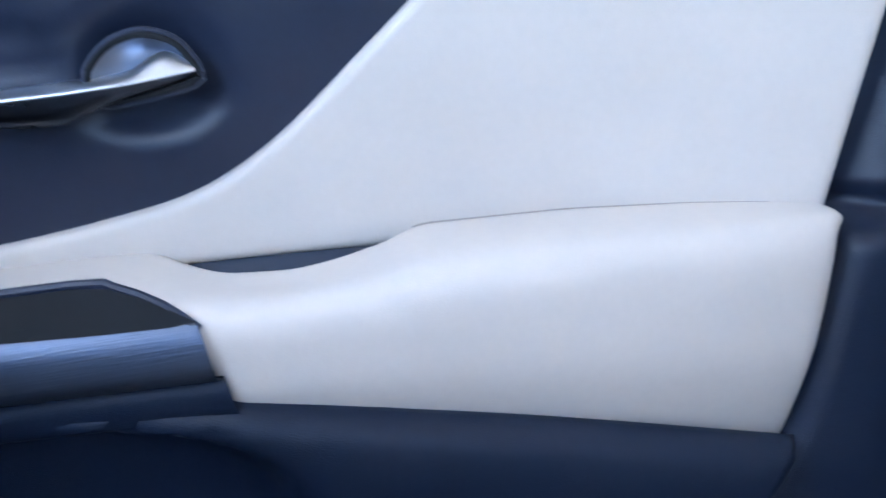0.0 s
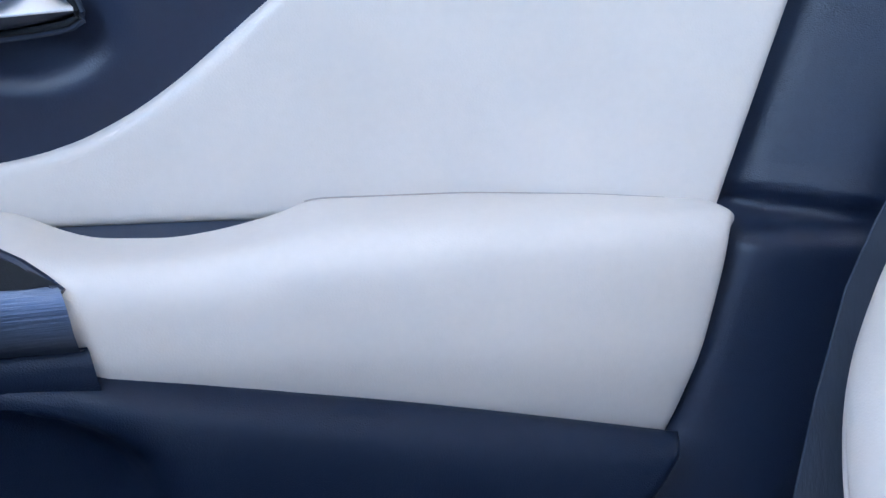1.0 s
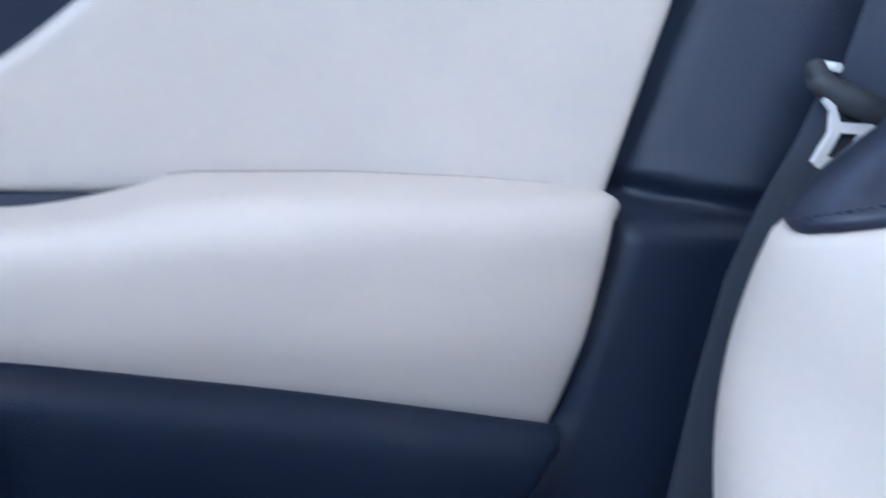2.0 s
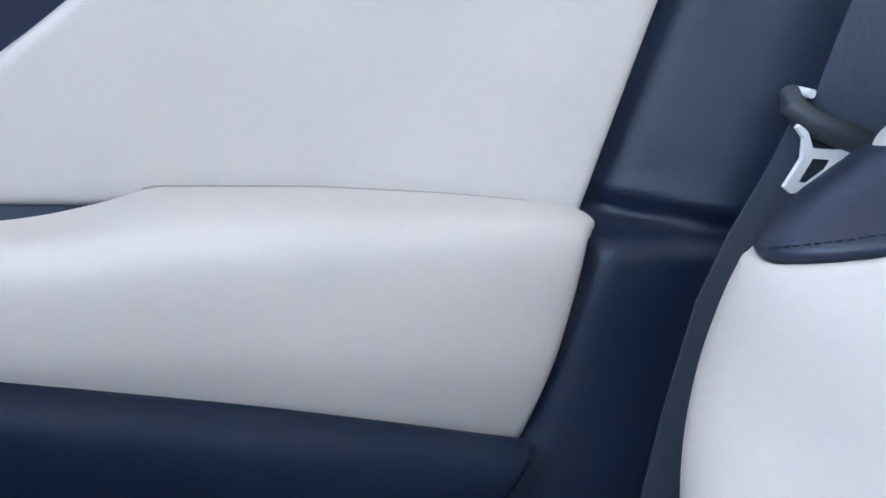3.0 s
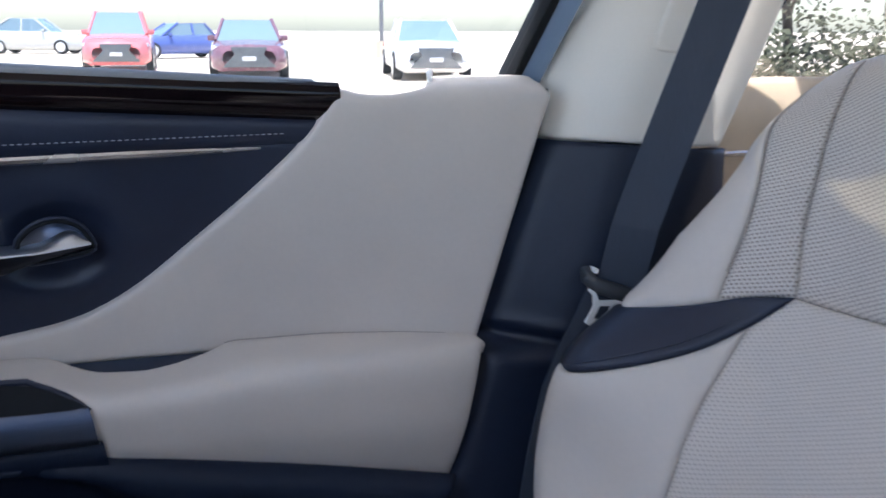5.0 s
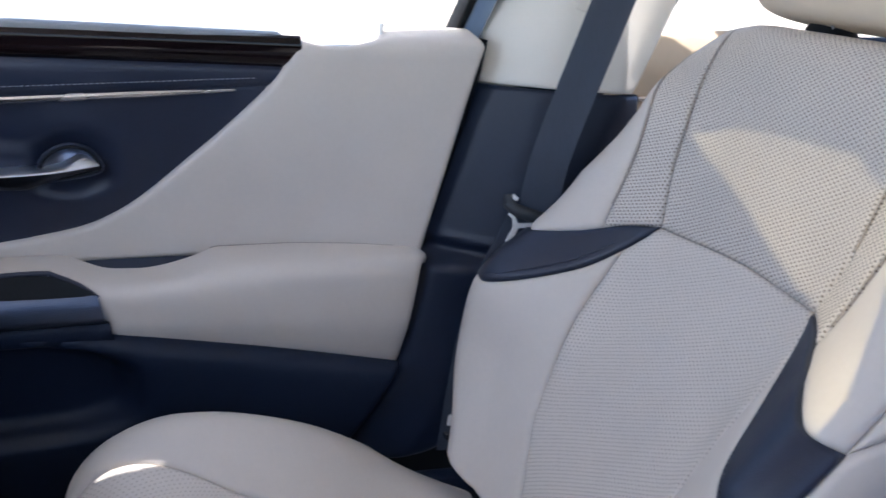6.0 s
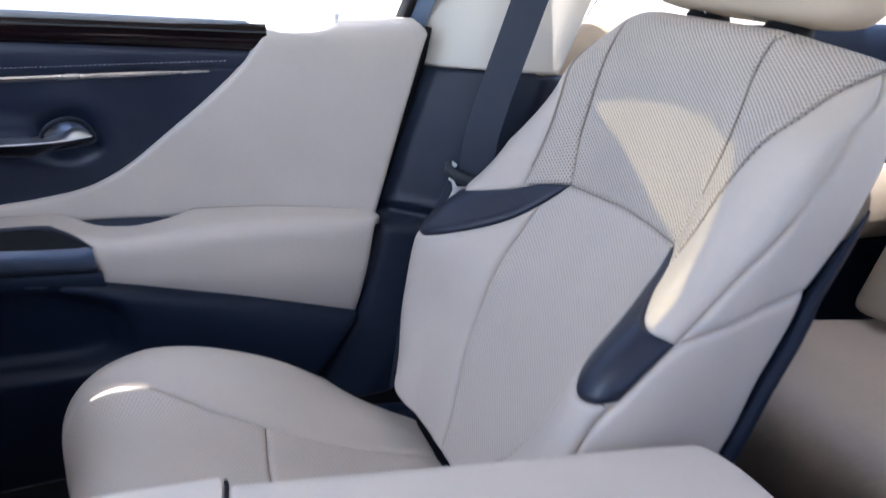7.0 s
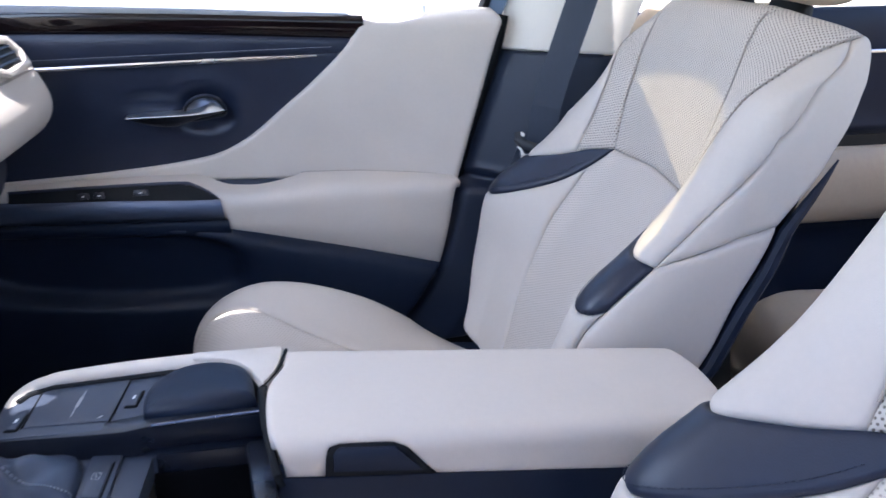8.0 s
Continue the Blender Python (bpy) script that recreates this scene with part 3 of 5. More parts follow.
arm_outline = loop2([(-0.78, 0.0), (-0.45, 0.0), (-0.2, 0.0), (-0.004, 0.0)],
                    [(-0.004, 0.0), (0.004, 0.025), (0.005, 0.050), (-0.004, 0.075), (-0.0145, 0.120), (-0.024, 0.155), (-0.030, 0.178), (-0.036, 0.194), (-0.042, 0.1995)],
                    [(-0.052, 0.2), (-0.2, 0.2), (-0.393, 0.2)],
                    [(-0.393, 0.2), (-0.399, 0.16), (-0.4025, 0.13), (-0.408, 0.112), (-0.422, 0.098), (-0.446, 0.084), (-0.470, 0.078)],
                    [(-0.50, 0.076), (-0.60, 0.076), (-0.70, 0.076)], [(-0.72, 0.077), (-0.735, 0.085), (-0.78, 0.09)])
panel("armrest", arm_outline, armrest_s, M_CREAM, door, "padded cream leather armrest with scooped pull", drop=0.007, radius=0.012, skirt=0.010, step=0.009, flip=True)
# thin dark bar laid along the crease as its shadow line
cr = armrest(np.linspace(-0.27, -0.035, 40), np.full(40, 0.012))
part("crease_shadow_line", tube([(a, b - 0.0004, c - 0.0018) for a, b, c in cr], 0.0007, 6), M_SEAM, door, "crease shadow above the armrest, laid as a thin bar")
# dark inside of the pull pocket
vs, fs = [], []
for i in range(25):
    x = -0.44 + 0.17 * i / 24
    for y, z in ((0.062, 0.536), (0.056, 0.525), (0.054, 0.505), (0.048, 0.498), (0.020, 0.497)):
        vs.append((x, y, z - 0.003 * i / 24))
for i in range(24):
    for j in range(4):
        k = i * 5 + j
        fs.append((k, k + 5, k + 6, k + 1))
link_mesh("pull_pocket", vs, fs, M_NAVY, door, "dark lining of the door pull")

# switch panel
swp = part("switch_panel", prism([tuple(p) for p in loop2([(-0.735, 0.545), (-0.60, 0.5455), (-0.47, 0.544)], [(-0.448, 0.541), (-0.422, 0.5285), (-0.405, 0.5185)],
                                                          [(-0.42, 0.5175), (-0.735, 0.5275)], step=0.012)],
                                lambda x, z: (x, -0.0315 - (0.545 - z) * 0.50, z), lambda x, z: (x, -0.0275 - (0.545 - z) * 0.50, z - 0.003), 0.0), M_BLACK, door, "dark satin window switch panel")
rim = curve2([(-0.735, 0.548), (-0.60, 0.5485), (-0.47, 0.547), (-0.448, 0.543), (-0.422, 0.530), (-0.404, 0.515)], 0.01)
part("panel_rim", tube([(x, -0.030 - (0.545 - z) * 0.45, z - 0.002) for x, z in rim], 0.0032, 8), M_NAVY, door, "dark raised rim round the switches")
for x, w in ((-0.62, 0.020), (-0.595, 0.018), (-0.53, 0.026)):
    part("window_switch", prism([(x - w / 2, 0.5305), (x + w / 2, 0.5305), (x + w / 2 - 0.002, 0.5395), (x - w / 2 + 0.002, 0.5395)],
                                lambda a, z: (a, -0.0328 - (0.545 - z) * 0.50, z + 0.0005), lambda a, z: (a, -0.029 - (0.545 - z) * 0.50, z), 0.0012), M_SATIN, swp)
    part("switch_mark", prism([(x - 0.002, 0.5342), (x + 0.002, 0.5342), (x + 0.002, 0.5357), (x - 0.002, 0.5357)],
                              lambda a, z: (a, -0.0334 - (0.545 - z) * 0.50, z + 0.0005), lambda a, z: (a, -0.0325 - (0.545 - z) * 0.50, z)), M_WHITE, swp)


def trim_strip(name, rows, x0, x1f, mat, label, n=40):
    """A strip along x from rows of (y, z at the front, z at the rear); the rear end follows x1f(q)."""
    vs, fs = [], []
    m = len(rows)
    for i in range(n + 1):
        for j, (y, za, zb) in enumerate(rows):
            x1 = x1f(j / (m - 1))
            x = x0 + (x1 - x0) * i / n
            vs.append((x, y, za + (zb - za) * (x - x0) / (-0.395 - x0)))
    for i in range(n):
        for j in range(m - 1):
            k = i * m + j
            fs.append((k, k + 1, k + m + 1, k + m))
    return link_mesh(name, vs, fs, mat, door, label)


trim_strip("brushed_trim", [(-0.034, 0.5325, 0.5205), (-0.0415, 0.5315, 0.5195), (-0.0465, 0.527, 0.515), (-0.049, 0.518, 0.506), (-0.0505, 0.505, 0.492), (-0.0495, 0.498, 0.4825), (-0.042, 0.4965, 0.481)],
           -0.76, lambda q: -0.4125 + 0.016 * q ** 0.55, M_BRUSHED, "brushed dark metal trim below the switches")
trim_strip("lower_trim", [(-0.040, 0.4965, 0.4815), (-0.045, 0.4955, 0.4805), (-0.044, 0.485, 0.468), (-0.042, 0.476, 0.456), (-0.030, 0.470, 0.449)],
           -0.76, lambda q: -0.396 + 0.006 * q, M_DARK, "dark plastic strip under the brushed trim")


def door_low(x, z):
    x, z = np.asarray(x, float), np.asarray(z, float)
    edge = np.interp(x, [-1.0, -0.70, -0.526, -0.391, -0.30, -0.19, -0.05, 0.1], [0.513, 0.500, 0.486, 0.467, 0.4430, 0.4155, 0.378, 0.338])
    d = edge - z
    y = -0.030 - 0.018 * np.clip(d / 0.016, 0, 1) - 0.004 * np.clip(d / 0.05, 0, 1)
    y = y + 0.05 * np.clip((d - 0.035) / 0.35, 0, 1)
    # map pocket: a rounded hollow with a lip
    px, pz = (x + 0.60) / 0.22, (z - 0.405) / 0.066
    inn = 1 / (1 + np.exp(np.clip((np.abs(px) ** 3 + np.abs(pz + 0.3 * px) ** 3 - 1) * 9, -40, 40)))
    y = y + 0.045 * inn
    return np.stack([x, y, z], 1)


low_outline = loop2([(-1.0, 0.512), (-0.70, 0.499), (-0.526, 0.485), (-0.391, 0.466), (-0.30, 0.4420), (-0.19, 0.4145), (-0.036, 0.373)],
                    [(-0.036, 0.373), (-0.062, 0.335), (-0.085, 0.295), (-0.13, 0.24), (-0.22, 0.16)], [(-1.0, 0.10)])
panel("lower_panel", low_outline, door_low, M_DARK, door, "dark grained plastic lower door panel with map pocket", drop=0.006, radius=0.01, skirt=0.03, step=0.010)

# inner handle: cup, bezel and lever
ARCH = [(-0.452, 0.6525), (-0.447, 0.662), (-0.435, 0.6710), (-0.417, 0.6748), (-0.400, 0.6690), (-0.392, 0.6590), (-0.388, 0.650), (-0.393, 0.6435), (-0.430, 0.6385), (-0.446, 0.6395)]
hy = float(door_depth(CUP[0], CUP[1]))
arch = curve2(ARCH, 0.004, True)
handle = part("door_handle", tube([(p[0], hy - 0.001, p[1]) for p in arch], 0.0020, 8, True), M_BLACK, door, "recessed door handle with satin chrome lever")
part("cup_bezel", tube([(CUP[0] + (p[0] - CUP[0]) * 1.07, hy + 0.0015, 0.6565 + (p[1] - 0.6565) * 1.12) for p in arch], 0.0026, 8, True), M_NAVY, handle, "soft dark bezel round the handle dish")
# half-moon dish behind the lever
vs, fs = [], []
cen = np.array([-0.415, 0.652])
for r in range(8):
    f = 1 - r / 7
    for p in arch:
        q = cen + (np.array(p) - cen) * f * 0.97
        vs.append((q[0], hy + 0.0005 + 0.011 * (1 - f ** 3), q[1]))
n = len(arch)
for r in range(7):
    for a in range(n):
        fs.append((r * n + a, r * n + (a + 1) % n, r * n + n + (a + 1) % n, r * n + n + a))
link_mesh("handle_cup", vs, fs, M_DISH, handle, "satin metal handle dish")
# lever: a bright top face that flares into a plate at its root, and an upright front face below it
blade, front = [], []
BX = [-0.547, -0.520, -0.499, -0.4675, -0.4514, -0.4285, -0.4176, -0.4066, -0.4005, -0.3919, -0.389]
BT = [0.6485, 0.6510, 0.6517, 0.6519, 0.6522, 0.6536, 0.6595, 0.6650, 0.6630, 0.6545, 0.6520]
BM = [0.6475, 0.6470, 0.6469, 0.6468, 0.6473, 0.6480, 0.6488, 0.6497, 0.6502, 0.6510, 0.6512]
BB = [0.6465, 0.6360, 0.6303, 0.6280, 0.6345, 0.6408, 0.6418, 0.6434, 0.6446, 0.6465, 0.6485]
xs = np.linspace(-0.547, -0.389, 48)
for x in xs:
    t, m, u = (float(smooth_table(np.array([x]), BX, q, 0.004)[0]) for q in (BT, BM, BB))
    tip = np.clip((-0.389 - x) / 0.05, 0, 1)
    yf = hy - 0.004 - 0.010 * tip
    blade += [(x, hy + 0.010, t + 0.0005), (x, hy + 0.003, t), (x, (hy + yf) / 2, (t + m) / 2 + 0.0008), (x, yf + 0.0008, m + 0.0008), (x, yf, m - 0.0004), (x, yf + 0.003, m - 0.002)]
    front += [(x, yf + 0.0012, m - 0.0006), (x, yf + 0.0012, (m + u) / 2), (x, yf + 0.003, u + 0.001), (x, yf + 0.006, u), (x, hy + 0.012, u + 0.001)]


def ribbon(rows, across):
    n = len(rows) // across
    return [(i * across + j, i * across + j + 1, (i + 1) * across + j + 1, (i + 1) * across + j) for i in range(n - 1) for j in range(across - 1)]


link_mesh("lever", blade, ribbon(blade, 6), M_LEVER, handle, "satin chrome lever")
link_mesh("lever_front", front, ribbon(front, 5), M_LEVER_DARK, handle, "lever front, dark reflection put into its metal")

# ---- B pillar ----
pillar = thing("pillar_trim", "dark and cream plastic trim of the centre pillar", "pillar trim", kind="structure")


def pillar_ridge(z):
    """The pillar's front ridge: x for each height, above and below the step."""
    up = np.interp(z, [0.40, 0.60, 0.74, 0.885, 1.17], [-0.0146, 0.054, 0.102, 0.142, 0.222])
    low = np.interp(z, [0.20, 0.30, 0.368, 0.45, 0.515], [-0.138, -0.066, -0.027, -0.004, 0.0135])
    return up, low


def pillar_map(lean):
    def section(d, ds, ys):
        return sum(0.2 * np.interp(d + o, ds, ys) for o in (-0.006, -0.003, 0, 0.003, 0.006))

    def f(x, z):
        x, z = np.asarray(x, float), np.asarray(z, float)
        up, low = pillar_ridge(z)
        d, e = x - up, x - low
        plain = section(d, [-0.03, -0.012, -0.003, 0.004, 0.065, 0.085, 0.157, 0.25], [0.075, 0.042, 0.025, 0.016, -0.022, -0.032, -0.055, -0.045])
        wide = section(d, [-0.03, -0.01, 0, 0.02, 0.055, 0.085, 0.157, 0.25], [0.08, 0.050, 0.034, 0.008, -0.020, -0.032, -0.055, -0.045])
        t = np.clip((z - 0.70) / 0.08, 0, 1)
        y = plain * (1 - t) + wide * t
        foot = section(e, [-0.03, -0.012, -0.003, 0.004, 0.09, 0.13, 0.2], [0.050, 0.020, -0.010, -0.020, -0.040, -0.035, 0.0])
        # a step under which the lower trim stands further in, with a hollow over it
        h = z + 0.12 * (x - 0.05)
        k = 1 / (1 + np.exp(np.clip((h - 0.497) / 0.002, -40, 40)))
        y = y * (1 - k) + foot * k
        y = y + 0.010 * np.exp(-((h - 0.509) / 0.0085) ** 4) - 0.003 * np.exp(-((h - 0.525) / 0.006) ** 2)
        y = y - lean * np.clip(z - 0.74, 0, 1)
        return np.stack([x, y, z], 1)
    return f


PF = [(-0.160, 0.22), (-0.090, 0.30), (-0.051, 0.368), (-0.028, 0.45), (-0.010, 0.505), (0.008, 0.530), (0.032, 0.60), (0.056, 0.67), (0.079, 0.731)]
panel("pillar_lower", loop2(PF, [(0.285, 0.719), (0.28, 0.62), (0.20, 0.50), (0.14, 0.42), (0.11, 0.22)]), pillar_map(0.11), M_PILLAR, pillar,
      "dark grained lower pillar trim with a step", drop=0.004, radius=0.008, skirt=0.008, step=0.007)
panel("pillar_upper", loop2([(0.081, 0.733), (0.095, 0.785), (0.109, 0.837), (0.122, 0.885), (0.200, 1.16)], [(0.432, 1.16), (0.337, 0.885), (0.288, 0.752), (0.274, 0.722)]),
      pillar_map(0.11), M_CREAM_PL, pillar, "cream plastic upper pillar trim", drop=0.004, radius=0.008, skirt=0.03, step=0.011)
panel("belt_slide_cover", loop2([(0.188, 0.832), (0.200, 0.826), (0.240, 0.826), (0.252, 0.835)], [(0.36, 1.12), (0.30, 1.13), (0.275, 1.10), (0.196, 0.86)]),
      pillar_map(0.11), M_CREAM_PL, pillar, "raised cream belt slide cover", drop=0.004, radius=0.006, skirt=0.01, step=0.012, lift=0.004)
part("door_seal", tube([(-0.03, 0.045, 0.40), (0.008, 0.045, 0.50), (0.040, 0.045, 0.60), (0.072, 0.042, 0.70), (0.086, 0.045, 0.745), (0.096, 0.05, 0.785)], 0.011, 8), M_BLACK, pillar, "black rubber door seal")

# ---- seat belt ----
belt = thing("seat_belt", "black webbing seat belt hanging down the centre pillar", "seat belt")


def strap(name, pts, width, thick, mat, parent, label=""):
    """Flat webbing along points (x, y, z), its width along the given side vector."""
    vs, fs = [], []
    P = [np.array(p[:3], float) for p in pts]
    W = [np.array(p[3:], float) for p in pts]
    for p, w in zip(P, W):
        w = w / np.linalg.norm(w) * width / 2
        i = len(vs) // 4
        t = (P[min(i + 1, len(P) - 1)] - P[max(i - 1, 0)])
        nn = np.cross(w, t)
        nn = nn / np.linalg.norm(nn) * thick / 2
        vs += [p - w + nn, p + w + nn, p + w - nn, p - w - nn]
    for i in range(len(P) - 1):
        for j in range(4):
            fs.append((i * 4 + j, i * 4 + (j + 1) % 4, i * 4 + 4 + (j + 1) % 4, i * 4 + 4 + j))
    fs += [(3, 2, 1, 0), tuple(len(vs) - 4 + j for j in range(4))]
    return link_mesh(name, vs, fs, mat, parent, label, smooth=False)


side = (0.86, -0.50, -0.1)
strap("webbing", [(0.291, -0.178, 1.18, *side), (0.237, -0.150, 1.0, *side), (0.2025, -0.1295, 0.885, *side), (0.177, -0.118, 0.80, *side), (0.162, -0.111, 0.75, *side), (0.147, -0.104, 0.70, *side), (0.135, -0.096, 0.65, *side), (0.131, -0.088, 0.61, *side), (0.130, -0.080, 0.57, *side)],
      0.049, 0.002, M_WEB, belt)
side = (1.0, -0.12, -0.1)
strap("lower_webbing", [(0.122, -0.076, 0.59, *side), (0.106, -0.077, 0.555, *side), (0.082, -0.080, 0.516, *side), (0.063, -0.083, 0.476, *side), (0.046, -0.088, 0.411, *side), (0.032, -0.094, 0.343, *side), (0.018, -0.100, 0.262, *side)], 0.048, 0.002, M_WEB, belt)
part("belt_guide", tube([(0.096, -0.066, 0.602), (0.094, -0.074, 0.594), (0.100, -0.080, 0.587), (0.122, -0.086, 0.579), (0.145, -0.088, 0.571), (0.168, -0.086, 0.563)], [0.006, 0.008, 0.009, 0.009, 0.009, 0.008], 10), M_GUIDE, belt, "dark plastic belt guide")
part("guide_rivet", tube([(0.101, -0.068, 0.602), (0.101, -0.080, 0.602)], [0.0032, 0.0028], 10), M_TONGUE, belt, "small bright metal rivet")
tg = [(0.095, 0.580), (0.101, 0.576), (0.106, 0.566), (0.122, 0.565), (0.140, 0.566), (0.140, 0.556), (0.124, 0.552), (0.109, 0.540), (0.096, 0.539), (0.091, 0.543), (0.100, 0.560), (0.099, 0.572), (0.093, 0.578)]
hole = [(0.100, 0.546), (0.107, 0.560), (0.121, 0.559), (0.118, 0.553), (0.107, 0.545)]
tongue = wall_with_holes("tongue", tg, [hole], lambda x, z: (x - 0.004, -0.085 - (x - 0.09) * 0.10, z + 0.005), lambda x, z: (x - 0.004, -0.082 - (x - 0.09) * 0.10, z + 0.005), M_TONGUE, "bright steel belt tongue")
tongue.parent = belt
for key in ("category", "kind"):
    del tongue[key]

anchor = part("anchor_plate", prism([(0.002, 0.311), (0.016, 0.308), (0.018, 0.322), (0.005, 0.326)], lambda x, z: (x, -0.116, z), lambda x, z: (x, -0.112, z), 0.001), M_TONGUE, belt, "pale steel anchor plate")
part("anchor_bolt", tube([(0.002, -0.112, 0.296), (0.002, -0.120, 0.296)], [0.005, 0.004], 8), M_STEEL, anchor)
part("anchor_bolt", tube([(0.014, -0.112, 0.292), (0.014, -0.120, 0.292)], [0.006, 0.005], 8), M_STEEL, anchor)

# ---- front seat ----
C_Y = -0.384
SD, SN, SO = np.array([0.545, 0, 0.839]), np.array([-0.839, 0, 0.545]), np.array([0.01, 0.0, 0.316])
SK = [0, 0.11, 0.17, 0.22, 0.255, 0.285, 0.32, 0.37, 0.45, 0.52]
SU = [0, 0.11, 0.166, 0.212, 0.242, 0.264, 0.275, 0.272, 0.262, 0.235]
SB = [0, 0.08, 0.55, 0.93, 1.0, 0.86, 0.45, -0.2, -0.95, -1.35]
V_TOP = 0.596


def back_map(s, v):
    s, v = np.asarray(s, float), np.asarray(v, float)
    a = np.abs(s)
    W = smooth_table(v, [-0.05, 0, 0.06, 0.12, 0.2, 0.28, 0.4, 0.5, 0.57, 0.65], [0.160, 0.200, 0.246, 0.272, 0.279, 0.273, 0.265, 0.258, 0.235, 0.196])
    wb = smooth_table(v, [0, 0.1, 0.2, 0.27, 0.35, 0.45, 0.51, 0.57, 0.65], [0.052, 0.088, 0.113, 0.087, 0.064, 0.060, 0.058, 0.055, 0.038])
    w0 = smooth_table(v, [0, 0.1, 0.2, 0.35, 0.45, 0.52, 0.57, 0.65], [0.01, 0.012, 0.01, 0.0, 0.023, 0.048, 0.052, 0.034])
    u = sum(w * np.interp(np.abs(a + d), SK, SU) for d, w in ((-0.016, 0.2), (-0.008, 0.2), (0, 0.2), (0.008, 0.2), (0.016, 0.2)))
    u = np.where(a < 0.02, a, u)
    b = sum(w * np.interp(np.abs(a + d), SK, SB) for d, w in ((-0.02, 0.2), (-0.01, 0.2), (0, 0.2), (0.01, 0.2), (0.02, 0.2)))
    w = np.where(b > 0, w0 + (wb - w0) * b, w0 + b * 0.10)
    # towards the top the section becomes one soft arc
    k = np.clip((v - 0.47) / 0.12, 0, 1)
    k = k * k * (3 - 2 * k)
    w = w * (1 - k) + k * (w0 + 0.008 - 0.9 * np.clip(a - 0.13, 0, None) ** 1.6)
    # past the outboard wing's seam the shoulder turns away
    past = np.clip(a - np.interp(v, [0.36, 0.414, 0.458, 0.50, 0.541, 0.584], [0.198, 0.203, 0.222, 0.248, 0.266, 0.30]), 0, None)
    w = w - np.where(s > 0, 0.5, 0.0) * past * np.clip((v - 0.36) / 0.14, 0, 1)
    # the outboard bolster is lowered round the dark insert to fit the camera's view
    w = w - 0.007 * np.where(s > 0, 1.0, 0.0) * np.clip((a - 0.12) / 0.10, 0, 1) * np.exp(-((v - 0.30) / 0.07) ** 2)
    d = np.clip(1 - (V_TOP - v) / 0.030, 0, 1)
    w = w - 0.040 * (1 - np.sqrt(np.clip(1 - d * d, 0, 1))) * (1 - 0.85 * np.clip((a - 0.20) / 0.09, 0, 1))
    u = np.sign(s) * u * W / 0.275
    # low outboard bolster, spread outwards and set back to fit the camera's view
    low = np.where(v < 0.10, 1.0, np.exp(-((v - 0.10) / 0.06) ** 2)) * np.clip((s - 0.10) / 0.08, 0, 1)
    u, w = u + 0.020 * low, w - 0.017 * low
    return SO + v[:, None] * SD + w[:, None] * SN + u[:, None] * np.array([0, 1.0, 0])


def cushion_line(l):
    """The cushion's middle line, from under the front edge to the rear: x and z for the length along it."""
    ls = [0, 0.08, 0.14, 0.18, 0.23, 0.34, 0.50, 0.70]
    x = smooth_table(l, ls, [-0.447, -0.452, -0.443, -0.411, -0.354, -0.246, -0.09, 0.11], 0.014)
    z = smooth_table(l, ls, [0.17, 0.25, 0.31, 0.345, 0.360, 0.333, 0.280, 0.235], 0.014)
    return x, z


def cushion_map(s, l):
    s, l = np.asarray(s, float), np.asarray(l, float)
    a = np.abs(s)
    x, z = cushion_line(l)
    e = 1e-3
    x2, z2 = cushion_line(l + e)
    tx, tz = (x2 - x) / e, (z2 - z) / e
    n = np.sqrt(tx * tx + tz * tz)
    nx, nz = -tz / n, tx / n
    ks = [0, 0.14, 0.175, 0.21, 0.245, 0.27, 0.30, 0.38, 0.46]
    u = sum(0.2 * np.interp(np.abs(a + d), ks, [0, 0.14, 0.173, 0.204, 0.233, 0.25, 0.262, 0.268, 0.262]) for d in (-0.016, -0.008, 0, 0.008, 0.016))
    u = np.where(a < 0.02, a, u) + 0.014 * np.clip((s - 0.15) / 0.09, 0, 1)
    h = sum(0.2 * np.interp(np.abs(a + d), ks, [0, 0.02, 0.45, 0.95, 1.0, 0.75, 0.1, -1.9, -3.9]) for d in (-0.02, -0.01, 0, 0.01, 0.02))
    H = smooth_table(l, [0, 0.12, 0.20, 0.28, 0.40, 0.52, 0.62], [0.004, 0.016, 0.039, 0.057, 0.050, 0.014, -0.004], 0.02)
    hh = np.where(h > 0, h * H, h * 0.04)
    taper = 1 - 0.10 * np.clip(1 - l / 0.16, 0, 1) ** 2 - 0.34 * np.clip((l - 0.47) / 0.15, 0, 1) * np.clip((s - 0.12) / 0.08, 0, 1)
    return np.stack([x + nx * np.maximum(hh, 0), np.sign(s) * u * taper, z + nz * np.maximum(hh, 0) + np.minimum(hh, 0)], 1)


